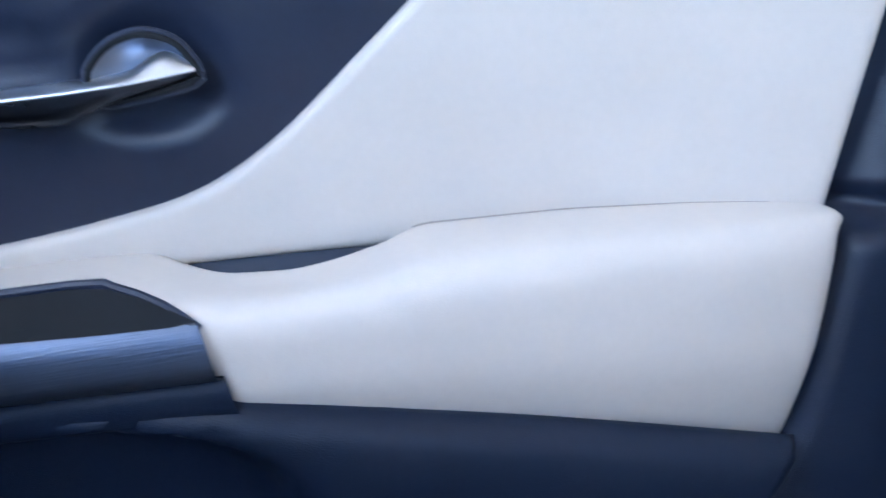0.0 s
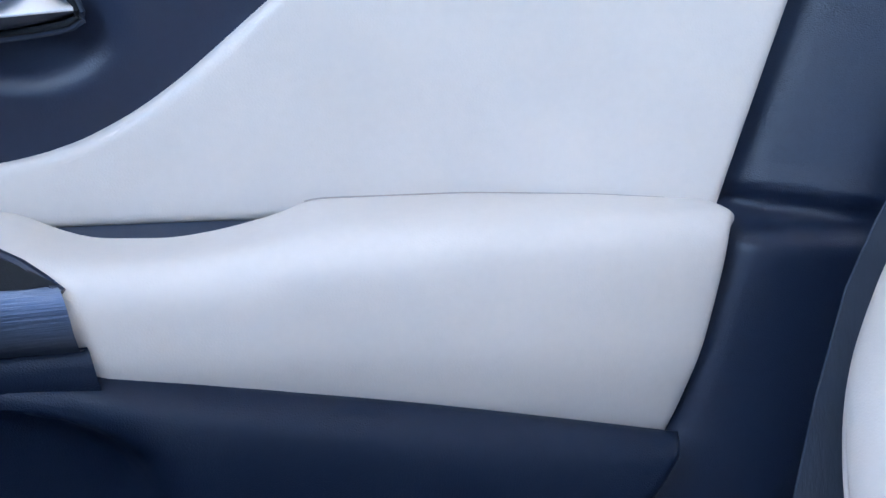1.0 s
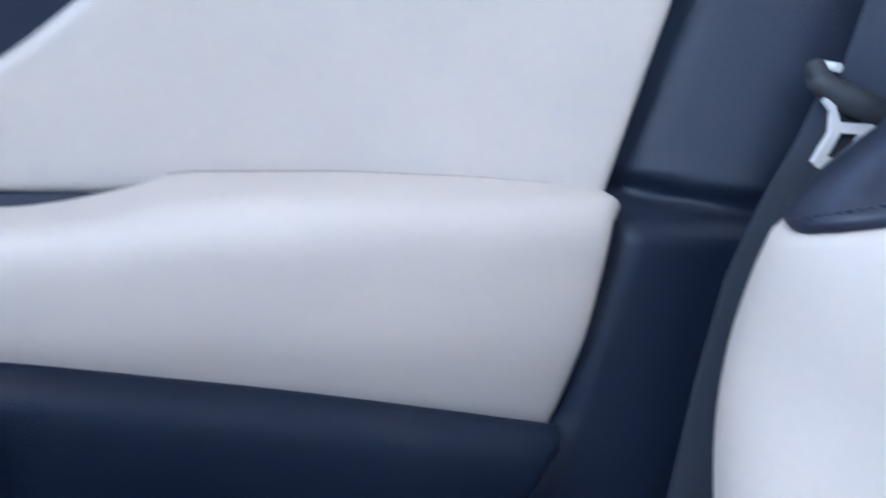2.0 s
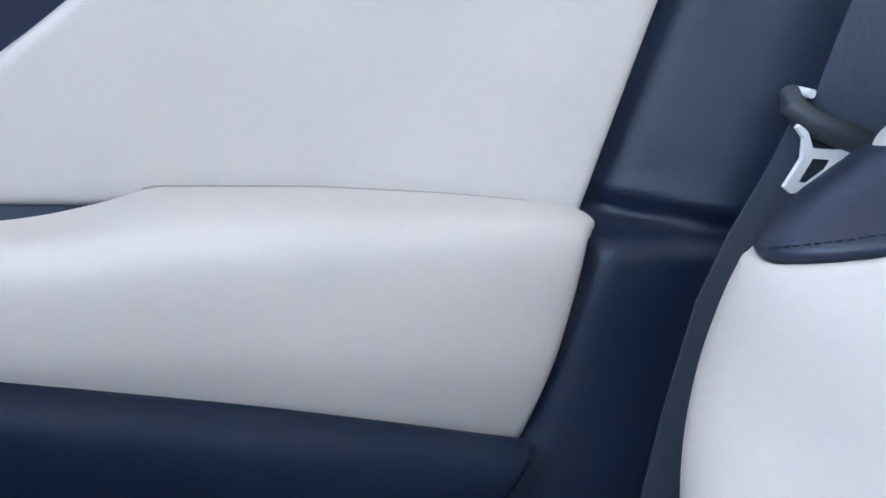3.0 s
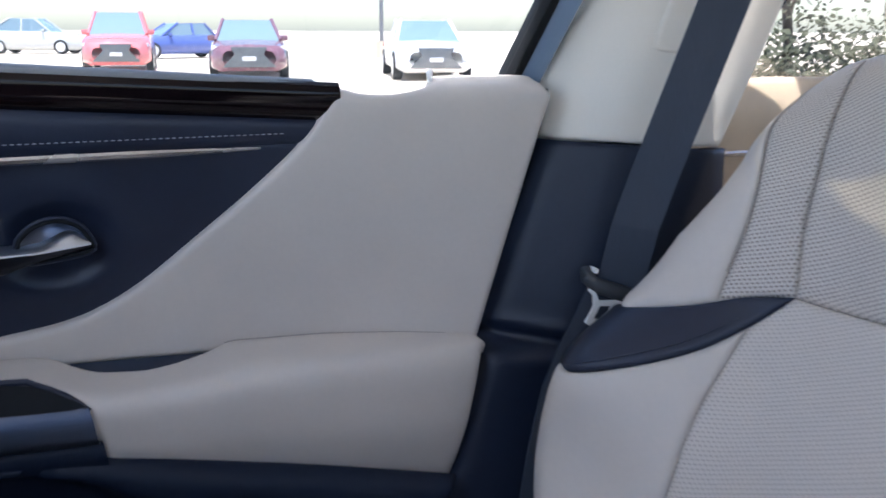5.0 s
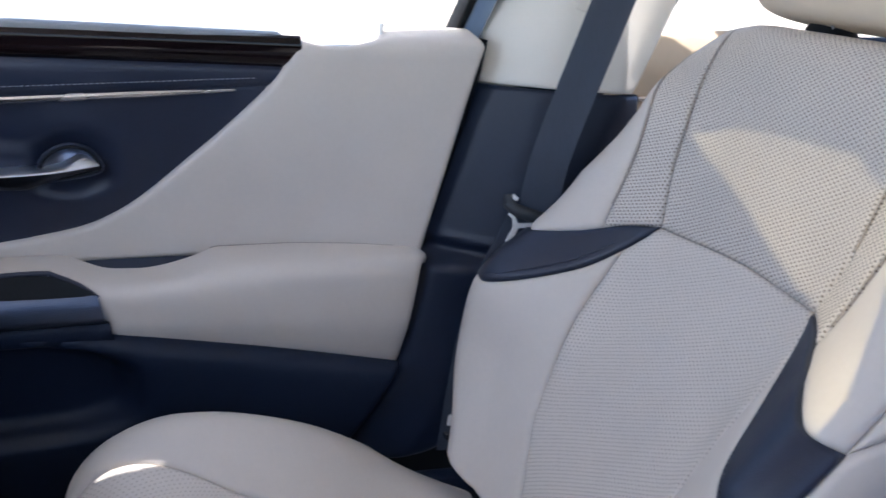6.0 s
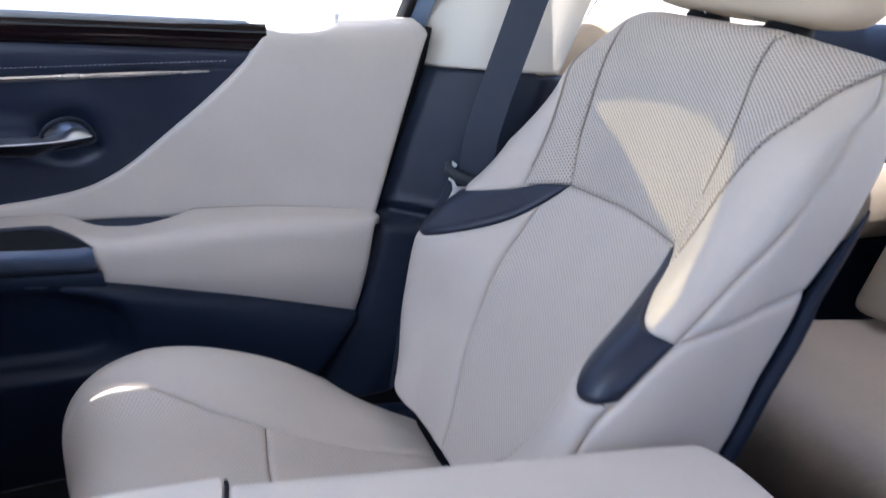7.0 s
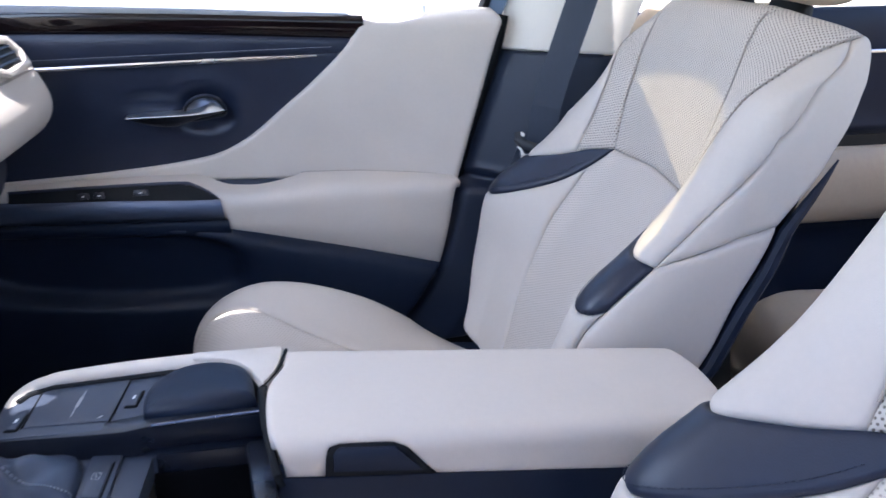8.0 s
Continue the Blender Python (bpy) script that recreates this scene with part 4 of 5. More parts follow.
def build_seat():
    seat = thing("front_seat", "cream leather front car seat with dark side inserts", "seat", "front seats", at=(0, C_Y, 0))
    A = (0.122, 0.350)
    up_in = [A, (0.160, 0.330), (0.200, 0.297), (0.245, 0.272), (0.285, 0.272), (0.292, 0.273)]
    low_in = [(0.289, 0.205), (0.272, 0.191), (0.242, 0.186), (0.215, 0.200), (0.190, 0.226), (0.160, 0.270), (0.141, 0.308), A]
    wing_b = [(0.178, 0.317), (0.186, 0.345), (0.191, 0.375), (0.199, 0.414), (0.218, 0.458), (0.244, 0.500), (0.262, 0.541), (0.284, 0.570), (0.300, 0.584)]
    wing_c = [(0.300, 0.584), (0.306, 0.588), (0.309, 0.592), (0.310, V_TOP)]
    vseam = [A, (0.143, 0.410), (0.157, 0.470), (0.173, 0.520), (0.187, 0.552), (0.198, 0.575)]
    # inboard seams drawn a little closer to the middle to fit the camera's view
    vseam_in = [A, (0.138, 0.410), (0.141, 0.470), (0.142, 0.520), (0.146, 0.552), (0.151, 0.575)]
    wing_in = [(0.166, 0.325), (0.172, 0.345), (0.179, 0.375), (0.188, 0.414), (0.207, 0.458), (0.237, 0.500), (0.259, 0.541), (0.284, 0.570), (0.300, 0.584)]
    side_seam = [(0.292, 0.273), (0.298, 0.345), (0.319, 0.395), (0.347, 0.440), (0.368, 0.480), (0.360, 0.515), (0.334, 0.547), (0.300, 0.584)]
    edge_l = [(0.141, 0.308), (0.133, 0.235), (0.123, 0.155), (0.112, 0.085), (0.075, 0.014), (0.060, -0.02)]
    S = dict(drop=0.0065, radius=0.010, skirt=0.010, step=0.0095, flip=True)
    # middle panels
    panel("lower_centre", loop2(edge_l[::-1], [(0.141, 0.308), A], [A, (0.06, 0.355), (0, 0.358), (-0.06, 0.355), (-A[0], A[1])], [(-A[0], A[1]), (-0.141, 0.308)],
                                mirrored(edge_l).tolist()), back_map, M_PERF_F, seat, "finely perforated cream leather centre panel", **S)
    panel("upper_centre", loop2(vseam, [(0.198, 0.575), (0.204, 0.592), (0.206, V_TOP)], [(-0.156, V_TOP), (-0.155, 0.592), (-0.151, 0.575)], mirrored(vseam_in)[::-1].tolist(),
                                [(-A[0], A[1]), (-0.06, 0.355), (0, 0.358), (0.06, 0.355), A]), back_map, M_PERF, seat, "perforated cream leather shoulder panel", **S)
    for sg, vsm, wng in ((1, vseam, wing_b), (-1, vseam_in, wing_in)):
        top = [(vsm[-1][0] + 0.007, V_TOP), (vsm[-1][0] + 0.005, 0.592), vsm[-1]]

        def o(*c):
            out = loop2(*c)
            return out if sg == 1 else mirrored(out)
        panel("side_insert", o(up_in, low_in), back_map, M_NAVY, seat, "dark leather side insert", drop=0.004, radius=0.006, skirt=0.01, step=0.009, flip=True)
        stitches("insert_stitch", [(sg * (p[0] + 0.009), p[1] + 0.004) for p in low_in[1:-1]], back_map, M_NAVY, seat, off=0.0012, pitch=0.005, length=0.0036, flip=True)
        panel("shoulder_wing", o(vsm[::-1], [A, (0.150, 0.337), wng[0]], wng, wing_c, top),
              back_map, M_PERF, seat, "perforated cream leather wing panel", **S)
        part("piping", tube(on_surface([(sg * p[0], p[1]) for p in curve2(vsm[1:], 0.01)], back_map, -0.0012, True), 0.0010, 6), M_SEAM, seat)
        part("piping", tube(on_surface([(sg * p[0], p[1]) for p in curve2(wng[1:] + wing_c[1:3], 0.01)], back_map, -0.0012, True), 0.0010, 6), M_SEAM, seat)
        panel("upper_bolster", o(wng, side_seam[::-1], up_in[:1:-1], [(0.200, 0.297), wng[0]]), back_map, M_CREAM, seat, "smooth cream leather shoulder bolster", drop=0.006, radius=0.014, skirt=0.012, step=0.0095, flip=True)
        panel("lower_bolster", o([(0.141, 0.308), (0.160, 0.270), (0.190, 0.226), (0.215, 0.200), (0.242, 0.186), (0.272, 0.191), (0.289, 0.205)],
                                 [(0.289, 0.205), (0.281, 0.17), (0.278, 0.10), (0.270, 0.03), (0.262, -0.02)], edge_l[::-1]), back_map, M_CREAM, seat, "smooth cream leather lower bolster", **S)
        # outer side: two panels split by a seam that runs to the back edge
        cut = [(0.292, 0.273), (0.334, 0.322), (0.368, 0.357), (0.391, 0.377)]
        panel("side_upper", o(side_seam, wing_c, [(0.316, V_TOP), (0.338, 0.592), (0.370, 0.574), (0.404, 0.547), (0.432, 0.503), (0.424, 0.455), (0.391, 0.377)], cut[::-1]),
              back_map, M_CREAM, seat, "cream leather upper side panel", **S)
        panel("side_lower", o([(0.292, 0.273), (0.289, 0.205), (0.281, 0.17), (0.278, 0.10), (0.270, 0.03), (0.262, -0.02)], [(0.40, -0.02), (0.413, 0.10), (0.414, 0.21), (0.398, 0.29), (0.391, 0.377)], cut[::-1]),
              back_map, M_CREAM, seat, "cream leather lower side panel", **S)
    # dark rear shell, wrapped round the back edges
    vs, fs = [], []
    nv, ns = 34, 24
    for i in range(nv + 1):
        v = -0.03 + (V_TOP + 0.02) * i / nv
        for j in range(ns + 1):
            q = -1 + 2 * j / ns
            sedge = np.interp(v, [-0.02, 0.1, 0.21, 0.29, 0.38, 0.45, 0.50, 0.547, 0.58, 0.65], [0.395, 0.410, 0.411, 0.396, 0.389, 0.418, 0.424, 0.398, 0.355, 0.300])
            e = back_map(np.array([-sedge]), np.array([v]))[0]
            u = -e[1] * q * 1.004
            depth = 0.030 * (1 - abs(q) ** 6) * np.clip(v / 0.1 + 0.4, 0, 1)
            p = e - SN * depth
            p = p + (SN * 0.03 * np.clip((v - 0.40) / 0.08, 0, 1)) - SN * 0.004
            u = u * (1 - 0.05 * float(np.clip((v - 0.40) / 0.08, 0, 1)))
            vs.append((p[0], u, p[2]))
    for i in range(nv):
        for j in range(ns):
            k = i * (ns + 1) + j
            fs.append((k, k + 1, k + ns + 2, k + ns + 1))
    shell = link_mesh("seat_shell", vs, fs, M_DARK, seat, "dark plastic seat back shell")
    # shell lip seen beside the leather
    for sg in (1, -1):
        lip = []
        for v in np.linspace(0.02, 0.47, 20):
            sedge = float(np.interp(v, [-0.02, 0.1, 0.21, 0.29, 0.38, 0.47], [0.402, 0.416, 0.417, 0.402, 0.395, 0.430]))
            e = back_map(np.array([sg * sedge]), np.array([v]))[0] - SN * 0.006
            lip.append(tuple(e))
        part("shell_lip", tube(lip, [0.0088] * 13 + [0.0086, 0.0082, 0.0076, 0.0070, 0.0055, 0.0035, 0.001], 8), M_DARK, seat)
    # cushion
    E = [(0.205, 0.02), (0.205, 0.12), (0.200, 0.19), (0.172, 0.25), (0.148, 0.32), (0.136, 0.375)]
    panel("cushion_front", loop2(E, [(0.136, 0.375), (0, 0.365), (-0.136, 0.375)], mirrored(E)[::-1].tolist()), cushion_map, M_PERF_C, seat,
          "perforated cream leather seat cushion", **S)
    panel("cushion_rear", loop2([(0.136, 0.375), (0.120, 0.46), (0.100, 0.60)], [(-0.100, 0.60), (-0.120, 0.46), (-0.136, 0.375)], [(-0.136, 0.375), (0, 0.365), (0.136, 0.375)]),
          cushion_map, M_PERF_C, seat, "perforated cream leather rear cushion panel", **S)
    for sg in (1, -1):
        out = loop2(E + [(0.120, 0.46), (0.100, 0.60)], [(0.285, 0.60), (0.30, 0.5), (0.305, 0.3), (0.30, 0.15), (0.29, 0.02)])
        panel("cushion_bolster", out if sg == 1 else mirrored(out), cushion_map, M_CREAM, seat, "smooth cream leather cushion bolster", **{**S, "radius": 0.012})
        out = loop2([(0.285, 0.60), (0.30, 0.5), (0.305, 0.3), (0.30, 0.15), (0.29, 0.02)], [(0.38, 0.02), (0.40, 0.3), (0.38, 0.60)])
        panel("cushion_side", out if sg == 1 else mirrored(out), cushion_map, M_CREAM, seat, "cream leather cushion side", **S)
        part("side_valance", prism([(-0.36, 0.12), (0.10, 0.10), (0.12, 0.24), (-0.10, 0.265), (-0.36, 0.26)], lambda x, z: (x, sg * 0.262, z), lambda x, z: (x, sg * 0.235, z), 0.006), M_DARK, seat, "dark plastic seat side cover")
    part("seat_base", box(-0.36, 0.06, -0.22, 0.22, 0.03, 0.25, 0.02), M_BLACK, seat, "dark seat base on its rails")
    # head restraint
    vs, fs = [], []
    nu, nvv = 40, 28
    for i in range(nvv + 1):
        th = math.pi * i / nvv
        for j in range(nu):
            ph = 2 * math.pi * j / nu
            def pw(c, k):
                return math.copysign(abs(c) ** k, c)
            yy = 0.176 * pw(math.sin(th), 0.35) * pw(math.cos(ph), 0.55)
            aa = 0.052 * pw(math.sin(th), 0.45) * pw(math.sin(ph), 0.7)
            hh = 0.085 * pw(math.cos(th), 0.55)
            aa += 0.012 * (1 - (yy / 0.17) ** 2)
            yy *= 1 - 0.12 * np.clip(hh / 0.085, -1, 1)
            vs.append((0.359 + 0.25 * hh - 0.97 * aa, yy, 0.914 + 0.97 * hh + 0.25 * aa))
    for i in range(nvv):
        for j in range(nu):
            fs.append((i * nu + j, i * nu + (j + 1) % nu, i * nu + nu + (j + 1) % nu, i * nu + nu + j))
    hr = link_mesh("head_restraint", vs, fs, M_CREAM_LIT, seat, "padded cream leather head restraint")
    for yy in (-0.045, 0.045):
        part("head_seam", tube([(0.359 - 0.0505 * math.sin(a) * 0.97 + 0.25 * 0.082 * math.cos(a) - 0.012, yy, 0.914 + 0.082 * math.cos(a) + 0.02 * math.sin(a) - 0.004) for a in np.linspace(0.5, 2.9, 16)], 0.0012, 6), M_THREAD, hr)
    for yy in (-0.072, 0.072):
        part("post", tube([(0.335, yy, 0.78), (0.360, yy, 0.88)], 0.0065, 10), M_CHROME, seat, "bright steel post")
        part("post_collar", tube([(0.336, yy, 0.805), (0.339, yy, 0.829), (0.3405, yy, 0.836), (0.341, yy, 0.838)], [0.026, 0.026, 0.021, 0.012], 16), M_BLACK, seat, "black post collar")
    return seat


seat = build_seat()
copy_thing(seat, pose(-0.06, C_Y - 0.796, 0) @ Matrix.Diagonal((1, -1, 1, 1)))

# ---- centre console ----
console = thing("centre_console", "centre console with cream armrest lid and dark trim", "console")
YC = -0.765


def lid_z(x):
    return 0.5405 - 0.055 * (np.asarray(x) + 0.30)


def lid_map(s, x):
    """Across the lid (s, with the sides turned down) and along it (x); the near edge runs straight, the far one tapers."""
    s, x = np.asarray(s, float), np.asarray(x, float)
    a = np.abs(s)
    hw = np.where(s > 0, 0.077, np.interp(x, [-0.35, -0.29, 0.06, 0.13], [0.112, 0.110, 0.082, 0.074]))
    r = np.where(s > 0, 0.012, 0.022)
    flat = hw - r
    over = np.clip(a - flat, 0, None)
    ang = np.clip(over / r, 0, math.pi / 2)
    down = np.clip(over - r * math.pi / 2, 0, None)
    u = np.minimum(a, flat) + r * np.sin(ang)
    crown = 0.006 * (1 - np.clip(a / hw, 0, 1) ** 2)
    zz = lid_z(x) + crown - 0.006 - r * (1 - np.cos(ang)) - down
    e = np.clip(1 - (0.124 - x) / 0.034, 0, 1)
    zz = zz - 0.020 * (1 - np.sqrt(np.clip(1 - e * e, 0, 1)))
    return np.stack([x, YC - np.sign(s) * u, zz], 1)


lid_out = loop2([(-0.105, -0.287), (-0.06, -0.290), (-0.02, -0.302), (0.02, -0.304), (0.055, -0.301), (0.075, -0.295), (0.090, -0.291)], [(0.104, -0.289)], [(0.1055, -0.257)],
                [(0.089, -0.2555), (0.077, -0.252), (0.0745, -0.243), (0.0755, -0.200), (0.080, -0.189), (0.109, -0.165)], [(0.1165, 0.0), (0.1205, 0.09)], [(0.108, 0.108), (0.06, 0.1135), (0, 0.1150), (-0.03, 0.112), (-0.058, 0.104), (-0.082, 0.088), (-0.102, 0.060), (-0.112, 0.02)], [(-0.115, -0.01), (-0.135, -0.287)])
lid = panel("armrest_lid", lid_out, lid_map, M_CREAM, console, "padded cream leather armrest lid", drop=0.003, radius=0.006, skirt=0.012, step=0.008)
# latch in the lid's near side
latch = part("latch", prism([(-0.2565, 0.499), (-0.2545, 0.520), (-0.247, 0.5285), (-0.196, 0.5245), (-0.187, 0.517), (-0.163, 0.490)],
                            lambda x, z: (x, -0.8425 + max(0, z - 0.516) * 0.7, z), lambda x, z: (x, -0.815, z), 0.002), M_BLACK, lid, "dark latch recess in the lid's side")
part("latch_button", prism([(-0.2505, 0.504), (-0.2495, 0.5185), (-0.244, 0.5235), (-0.198, 0.520), (-0.192, 0.515), (-0.174, 0.496)],
                           lambda x, z: (x, -0.8438 + max(0, z - 0.516) * 0.7, z), lambda x, z: (x, -0.82, z), 0.0015), M_DARK, lid, "dark latch button")
part("body", box(-0.30, 0.09, YC - 0.070, YC + 0.085, 0.05, 0.470, 0.02), M_DARK, console, "dark console body")
part("body_near_trim", prism([(-0.31, 0.30), (0.10, 0.28), (0.10, 0.465), (-0.29, 0.5005), (-0.31, 0.5005)], lambda x, z: (x, -0.8395, z), lambda x, z: (x, YC - 0.05, z), 0.003), M_DARK, console, "dark glossy console side")
# cream rail along the far side, curving in behind the palm rest
rail = curve2([(-0.545, -0.735), (-0.545, -0.700), (-0.539, -0.676), (-0.518, -0.662), (-0.459, -0.655), (-0.388, -0.655), (-0.340, -0.660)], 0.006)
RN = len(rail)
vs, fs = [], []
for i, p in enumerate(rail):
    a, b = rail[max(i - 1, 0)], rail[min(i + 1, RN - 1)]
    t = (b - a) / np.linalg.norm(b - a)
    nn = np.array([-t[1], t[0]])
    w = np.interp(i / (RN - 1), [0, 0.2, 0.5, 1], [0.006, 0.008, 0.009, 0.012])
    zt = np.interp(i / (RN - 1), [0, 0.15, 0.35, 1], [0.508, 0.520, 0.529, 0.5335])
    for k in range(10):
        an = math.pi * k / 9
        q = p + nn * w * math.cos(an)
        vs.append((q[0], q[1], zt - 0.008 + 0.008 * math.sin(an)))
    q = p - nn * w
    vs.append((q[0], q[1], zt - 0.05))
    q = p + nn * w
    vs.append((q[0], q[1], zt - 0.25))
for i in range(RN - 1):
    for j in range(12):
        k = i * 12
        fs.append((k + j, k + (j + 1) % 12, k + 12 + (j + 1) % 12, k + 12 + j))
link_mesh("side_rail", vs, fs, M_CREAM, console, "cream leather rail round the console")
fillet = loop2([(-0.380, -0.650), (-0.293, -0.653)], [(-0.292, -0.665), (-0.297, -0.700), (-0.309, -0.730)], [(-0.316, -0.715), (-0.326, -0.692), (-0.346, -0.672), (-0.380, -0.664)], step=0.006)
part("rail_corner", prism([tuple(p) for p in fillet], lambda x, y: (x, y, 0.5335), lambda x, y: (x, y, 0.42), 0.0025), M_CREAM, console, "cream leather rail corner")
part("seam_gap", tube([(-0.2893, -0.652, 0.527), (-0.2895, -0.665, 0.5315), (-0.2925, -0.690, 0.5322), (-0.2975, -0.709, 0.5322), (-0.304, -0.724, 0.5320), (-0.3105, -0.735, 0.5315)], [0.0018, 0.0018, 0.0017, 0.0010, 0.0008, 0.0008], 6), M_BLACK, console)


def tz(x):
    """Height of the tray deck."""
    return 0.522 + 0.02 * (x + 0.31)


part("tray_deck", prism([(-0.550, -0.690), (-0.535, -0.670), (-0.40, -0.660), (-0.340, -0.668), (-0.318, -0.69), (-0.308, -0.730), (-0.306, -0.764), (-0.40, -0.768), (-0.425, -0.765), (-0.552, -0.755)],
                        lambda x, y: (x, y, tz(x)), lambda x, y: (x, y, tz(x) - 0.022), 0.002), M_PAD, console, "dark satin tray deck")
part("deck_rim", tube([(x, y - 0.004, tz(x) + 0.001) for x, y in ((-0.538, -0.690), (-0.531, -0.676), (-0.51, -0.668), (-0.40, -0.663), (-0.350, -0.670), (-0.326, -0.690), (-0.314, -0.725), (-0.309, -0.760))], 0.0030, 8), M_BLACK, console, "black rim inside the rail")
part("charging_pad", prism([(-0.519, -0.668), (-0.440, -0.672), (-0.446, -0.748), (-0.520, -0.742)], lambda x, y: (x, y, tz(x) + 0.0010), lambda x, y: (x, y, tz(x) - 0.01), 0.0005), M_PAD, console, "dark satin charging pad")
part("pad_groove", tube([(-0.439, -0.671, tz(-0.439) + 0.0006), (-0.445, -0.749, tz(-0.445) + 0.0006)], 0.0009, 6), M_BLACK, console)
part("pad_groove", tube([(-0.5200, -0.667, tz(-0.52) + 0.0006), (-0.5212, -0.743, tz(-0.52) + 0.0006)], 0.0009, 6), M_BLACK, console)
for x0, y0, x1, y1, w in ((-0.4818, -0.733, -0.4805, -0.716, 0.0005), (-0.4805, -0.716, -0.479, -0.697, 0.0016), (-0.479, -0.697, -0.478, -0.685, 0.0005), (-0.456, -0.741, -0.453, -0.738, 0.001)):
    part("pad_mark", prism([(x0 - w, y0), (x0 + w, y0), (x1 + w, y1), (x1 - w, y1)], lambda x, y: (x, y, tz(x) + 0.0014), lambda x, y: (x, y, tz(x))), M_THREAD, console)
for x, y in ((-0.4295, -0.7125), (-0.529, -0.732)):
    bt = part("tray_button", prism([(x - 0.0055, y - 0.013), (x + 0.0035, y - 0.014), (x + 0.006, y + 0.013), (x - 0.0025, y + 0.013)], lambda a, b: (a, b, tz(a) + 0.0028), lambda a, b: (a, b, tz(a) - 0.01), 0.001), M_PAD, console, "small dark push button")
    # black bar laid in as the shade at the button's right and near edges
    part("button_edge_shade", tube([(x + 0.0066, y + 0.013, tz(x) + 0.001), (x + 0.0042, y - 0.0148, tz(x) + 0.001), (x - 0.006, y - 0.0140, tz(x) + 0.001)], 0.0013, 6), M_BLACK, bt)
    part("button_mark", prism([(x - 0.001, y - 0.003), (x + 0.0015, y - 0.003), (x + 0.002, y + 0.003), (x, y + 0.003)], lambda a, b: (a, b, tz(a) + 0.0032), lambda a, b: (a, b, tz(a) + 0.002)), M_WHITE, bt)
# palm rest: a soft dark hump with a straight near side
vs, fs = [], []
pod = curve2([(-0.413, -0.757), (-0.418, -0.725), (-0.411, -0.695), (-0.393, -0.675), (-0.365, -0.670), (-0.340, -0.680), (-0.322, -0.704), (-0.314, -0.756)], 0.007)
pod = [np.array(p) for p in pod]
pc = np.array([-0.370, -0.730])
layers = [(1.0, 0.0), (1.0, 0.005), (0.985, 0.009), (0.95, 0.0120), (0.88, 0.0143), (0.75, 0.0162), (0.5, 0.0175), (0.25, 0.018), (0.05, 0.0183)]
for f, h in layers:
    for p in pod:
        q = pc + (p - pc) * f
        vs.append((q[0], q[1], tz(q[0]) + h - 0.002 + 0.005 * (q[0] + 0.38) / 0.06 * (h / 0.03)))
m = len(pod)
for i in range(len(layers) - 1):
    for j in range(m):
        fs.append((i * m + j, i * m + (j + 1) % m, i * m + m + (j + 1) % m, i * m + m + j))
fs.append(tuple(range(len(vs) - m, len(vs))))
link_mesh("palm_rest", vs, fs, M_DARK, console, "dark padded palm rest")
# deck edge's highlight, laid in as a bright bar, and the face below
part("deck_edge_highlight", tube([(-0.405, -0.771, 0.524), (-0.36, -0.771, 0.526), (-0.307, -0.768, 0.526)], 0.0016, 8), M_SILVER, console, "deck edge highlight laid as a silver bar")
part("deck_side", prism([(-0.60, 0.488), (-0.42, 0.494), (-0.405, 0.500), (-0.307, 0.500), (-0.307, 0.524), (-0.41, 0.523), (-0.43, 0.520), (-0.60, 0.513)], lambda x, z: (x, -0.770 - 0.12 * max(0, -0.43 - x) * -1, z), lambda x, z: (x, -0.745, z), 0.002), M_SATIN, console, "dark satin deck side")
# lower deck with cup well, gear gaiter and button plate
LZ = 0.492
lower = wall_with_holes("lower_deck", [(-0.66, -0.750), (-0.302, -0.750), (-0.300, -0.93), (-0.66, -0.93)], [[(-0.408, -0.772), (-0.326, -0.772), (-0.308, -0.875), (-0.312, -0.885), (-0.402, -0.885), (-0.412, -0.875)]],
                        lambda x, y: (x, y, LZ), lambda x, y: (x, y, LZ - 0.02), M_PAD, "dark satin lower deck with cup well")
lower.parent = console
for key in ("category", "kind"):
    del lower[key]
part("cup_well", prism([(-0.42, -0.765), (-0.31, -0.765), (-0.30, -0.895), (-0.42, -0.895)], lambda x, y: (x, y, 0.36), lambda x, y: (x, y, 0.34), 0.003), M_PIT, console, "cup well floor, blackened for the shade in it")
part("well_wall", prism([(-0.405, -0.7725), (-0.327, -0.7725), (-0.327, -0.768), (-0.405, -0.768)], lambda x, y: (x, y, 0.494), lambda x, y: (x, y, 0.474), 0.001), M_SATIN, console, "dark satin lip of the well")
part("well_lining", prism([(-0.41, -0.7735), (-0.32, -0.7735), (-0.32, -0.766), (-0.41, -0.766)], lambda x, y: (x, y, 0.476), lambda x, y: (x, y, 0.34), 0.001), M_PIT, console, "well wall, blackened for the shade in it")
part("well_end", prism([(-0.326, -0.772), (-0.303, -0.772), (-0.292, -0.90), (-0.310, -0.90)], lambda x, y: (x, y, 0.500), lambda x, y: (x, y, 0.38), 0.004), M_SATIN, console, "dark satin well end")
# black bar put in for the shade of the gap before the lid
part("lid_gap_shade", tube([(-0.309, -0.728, 0.527), (-0.310, -0.740, 0.529), (-0.306, -0.790, 0.527), (-0.301, -0.822, 0.523), (-0.296, -0.840, 0.505), (-0.294, -0.842, 0.495)], 0.004, 8), M_BLACK, console, "black bar for the shaded gap before the lid")
part("button_plate", prism([(-0.4600, -0.764), (-0.4340, -0.764), (-0.4350, -0.905), (-0.4610, -0.905)], lambda x, y: (x, y, LZ + 0.004), lambda x, y: (x, y, LZ - 0.01), 0.001), M_PAD, console, "dark plate with a drive button")
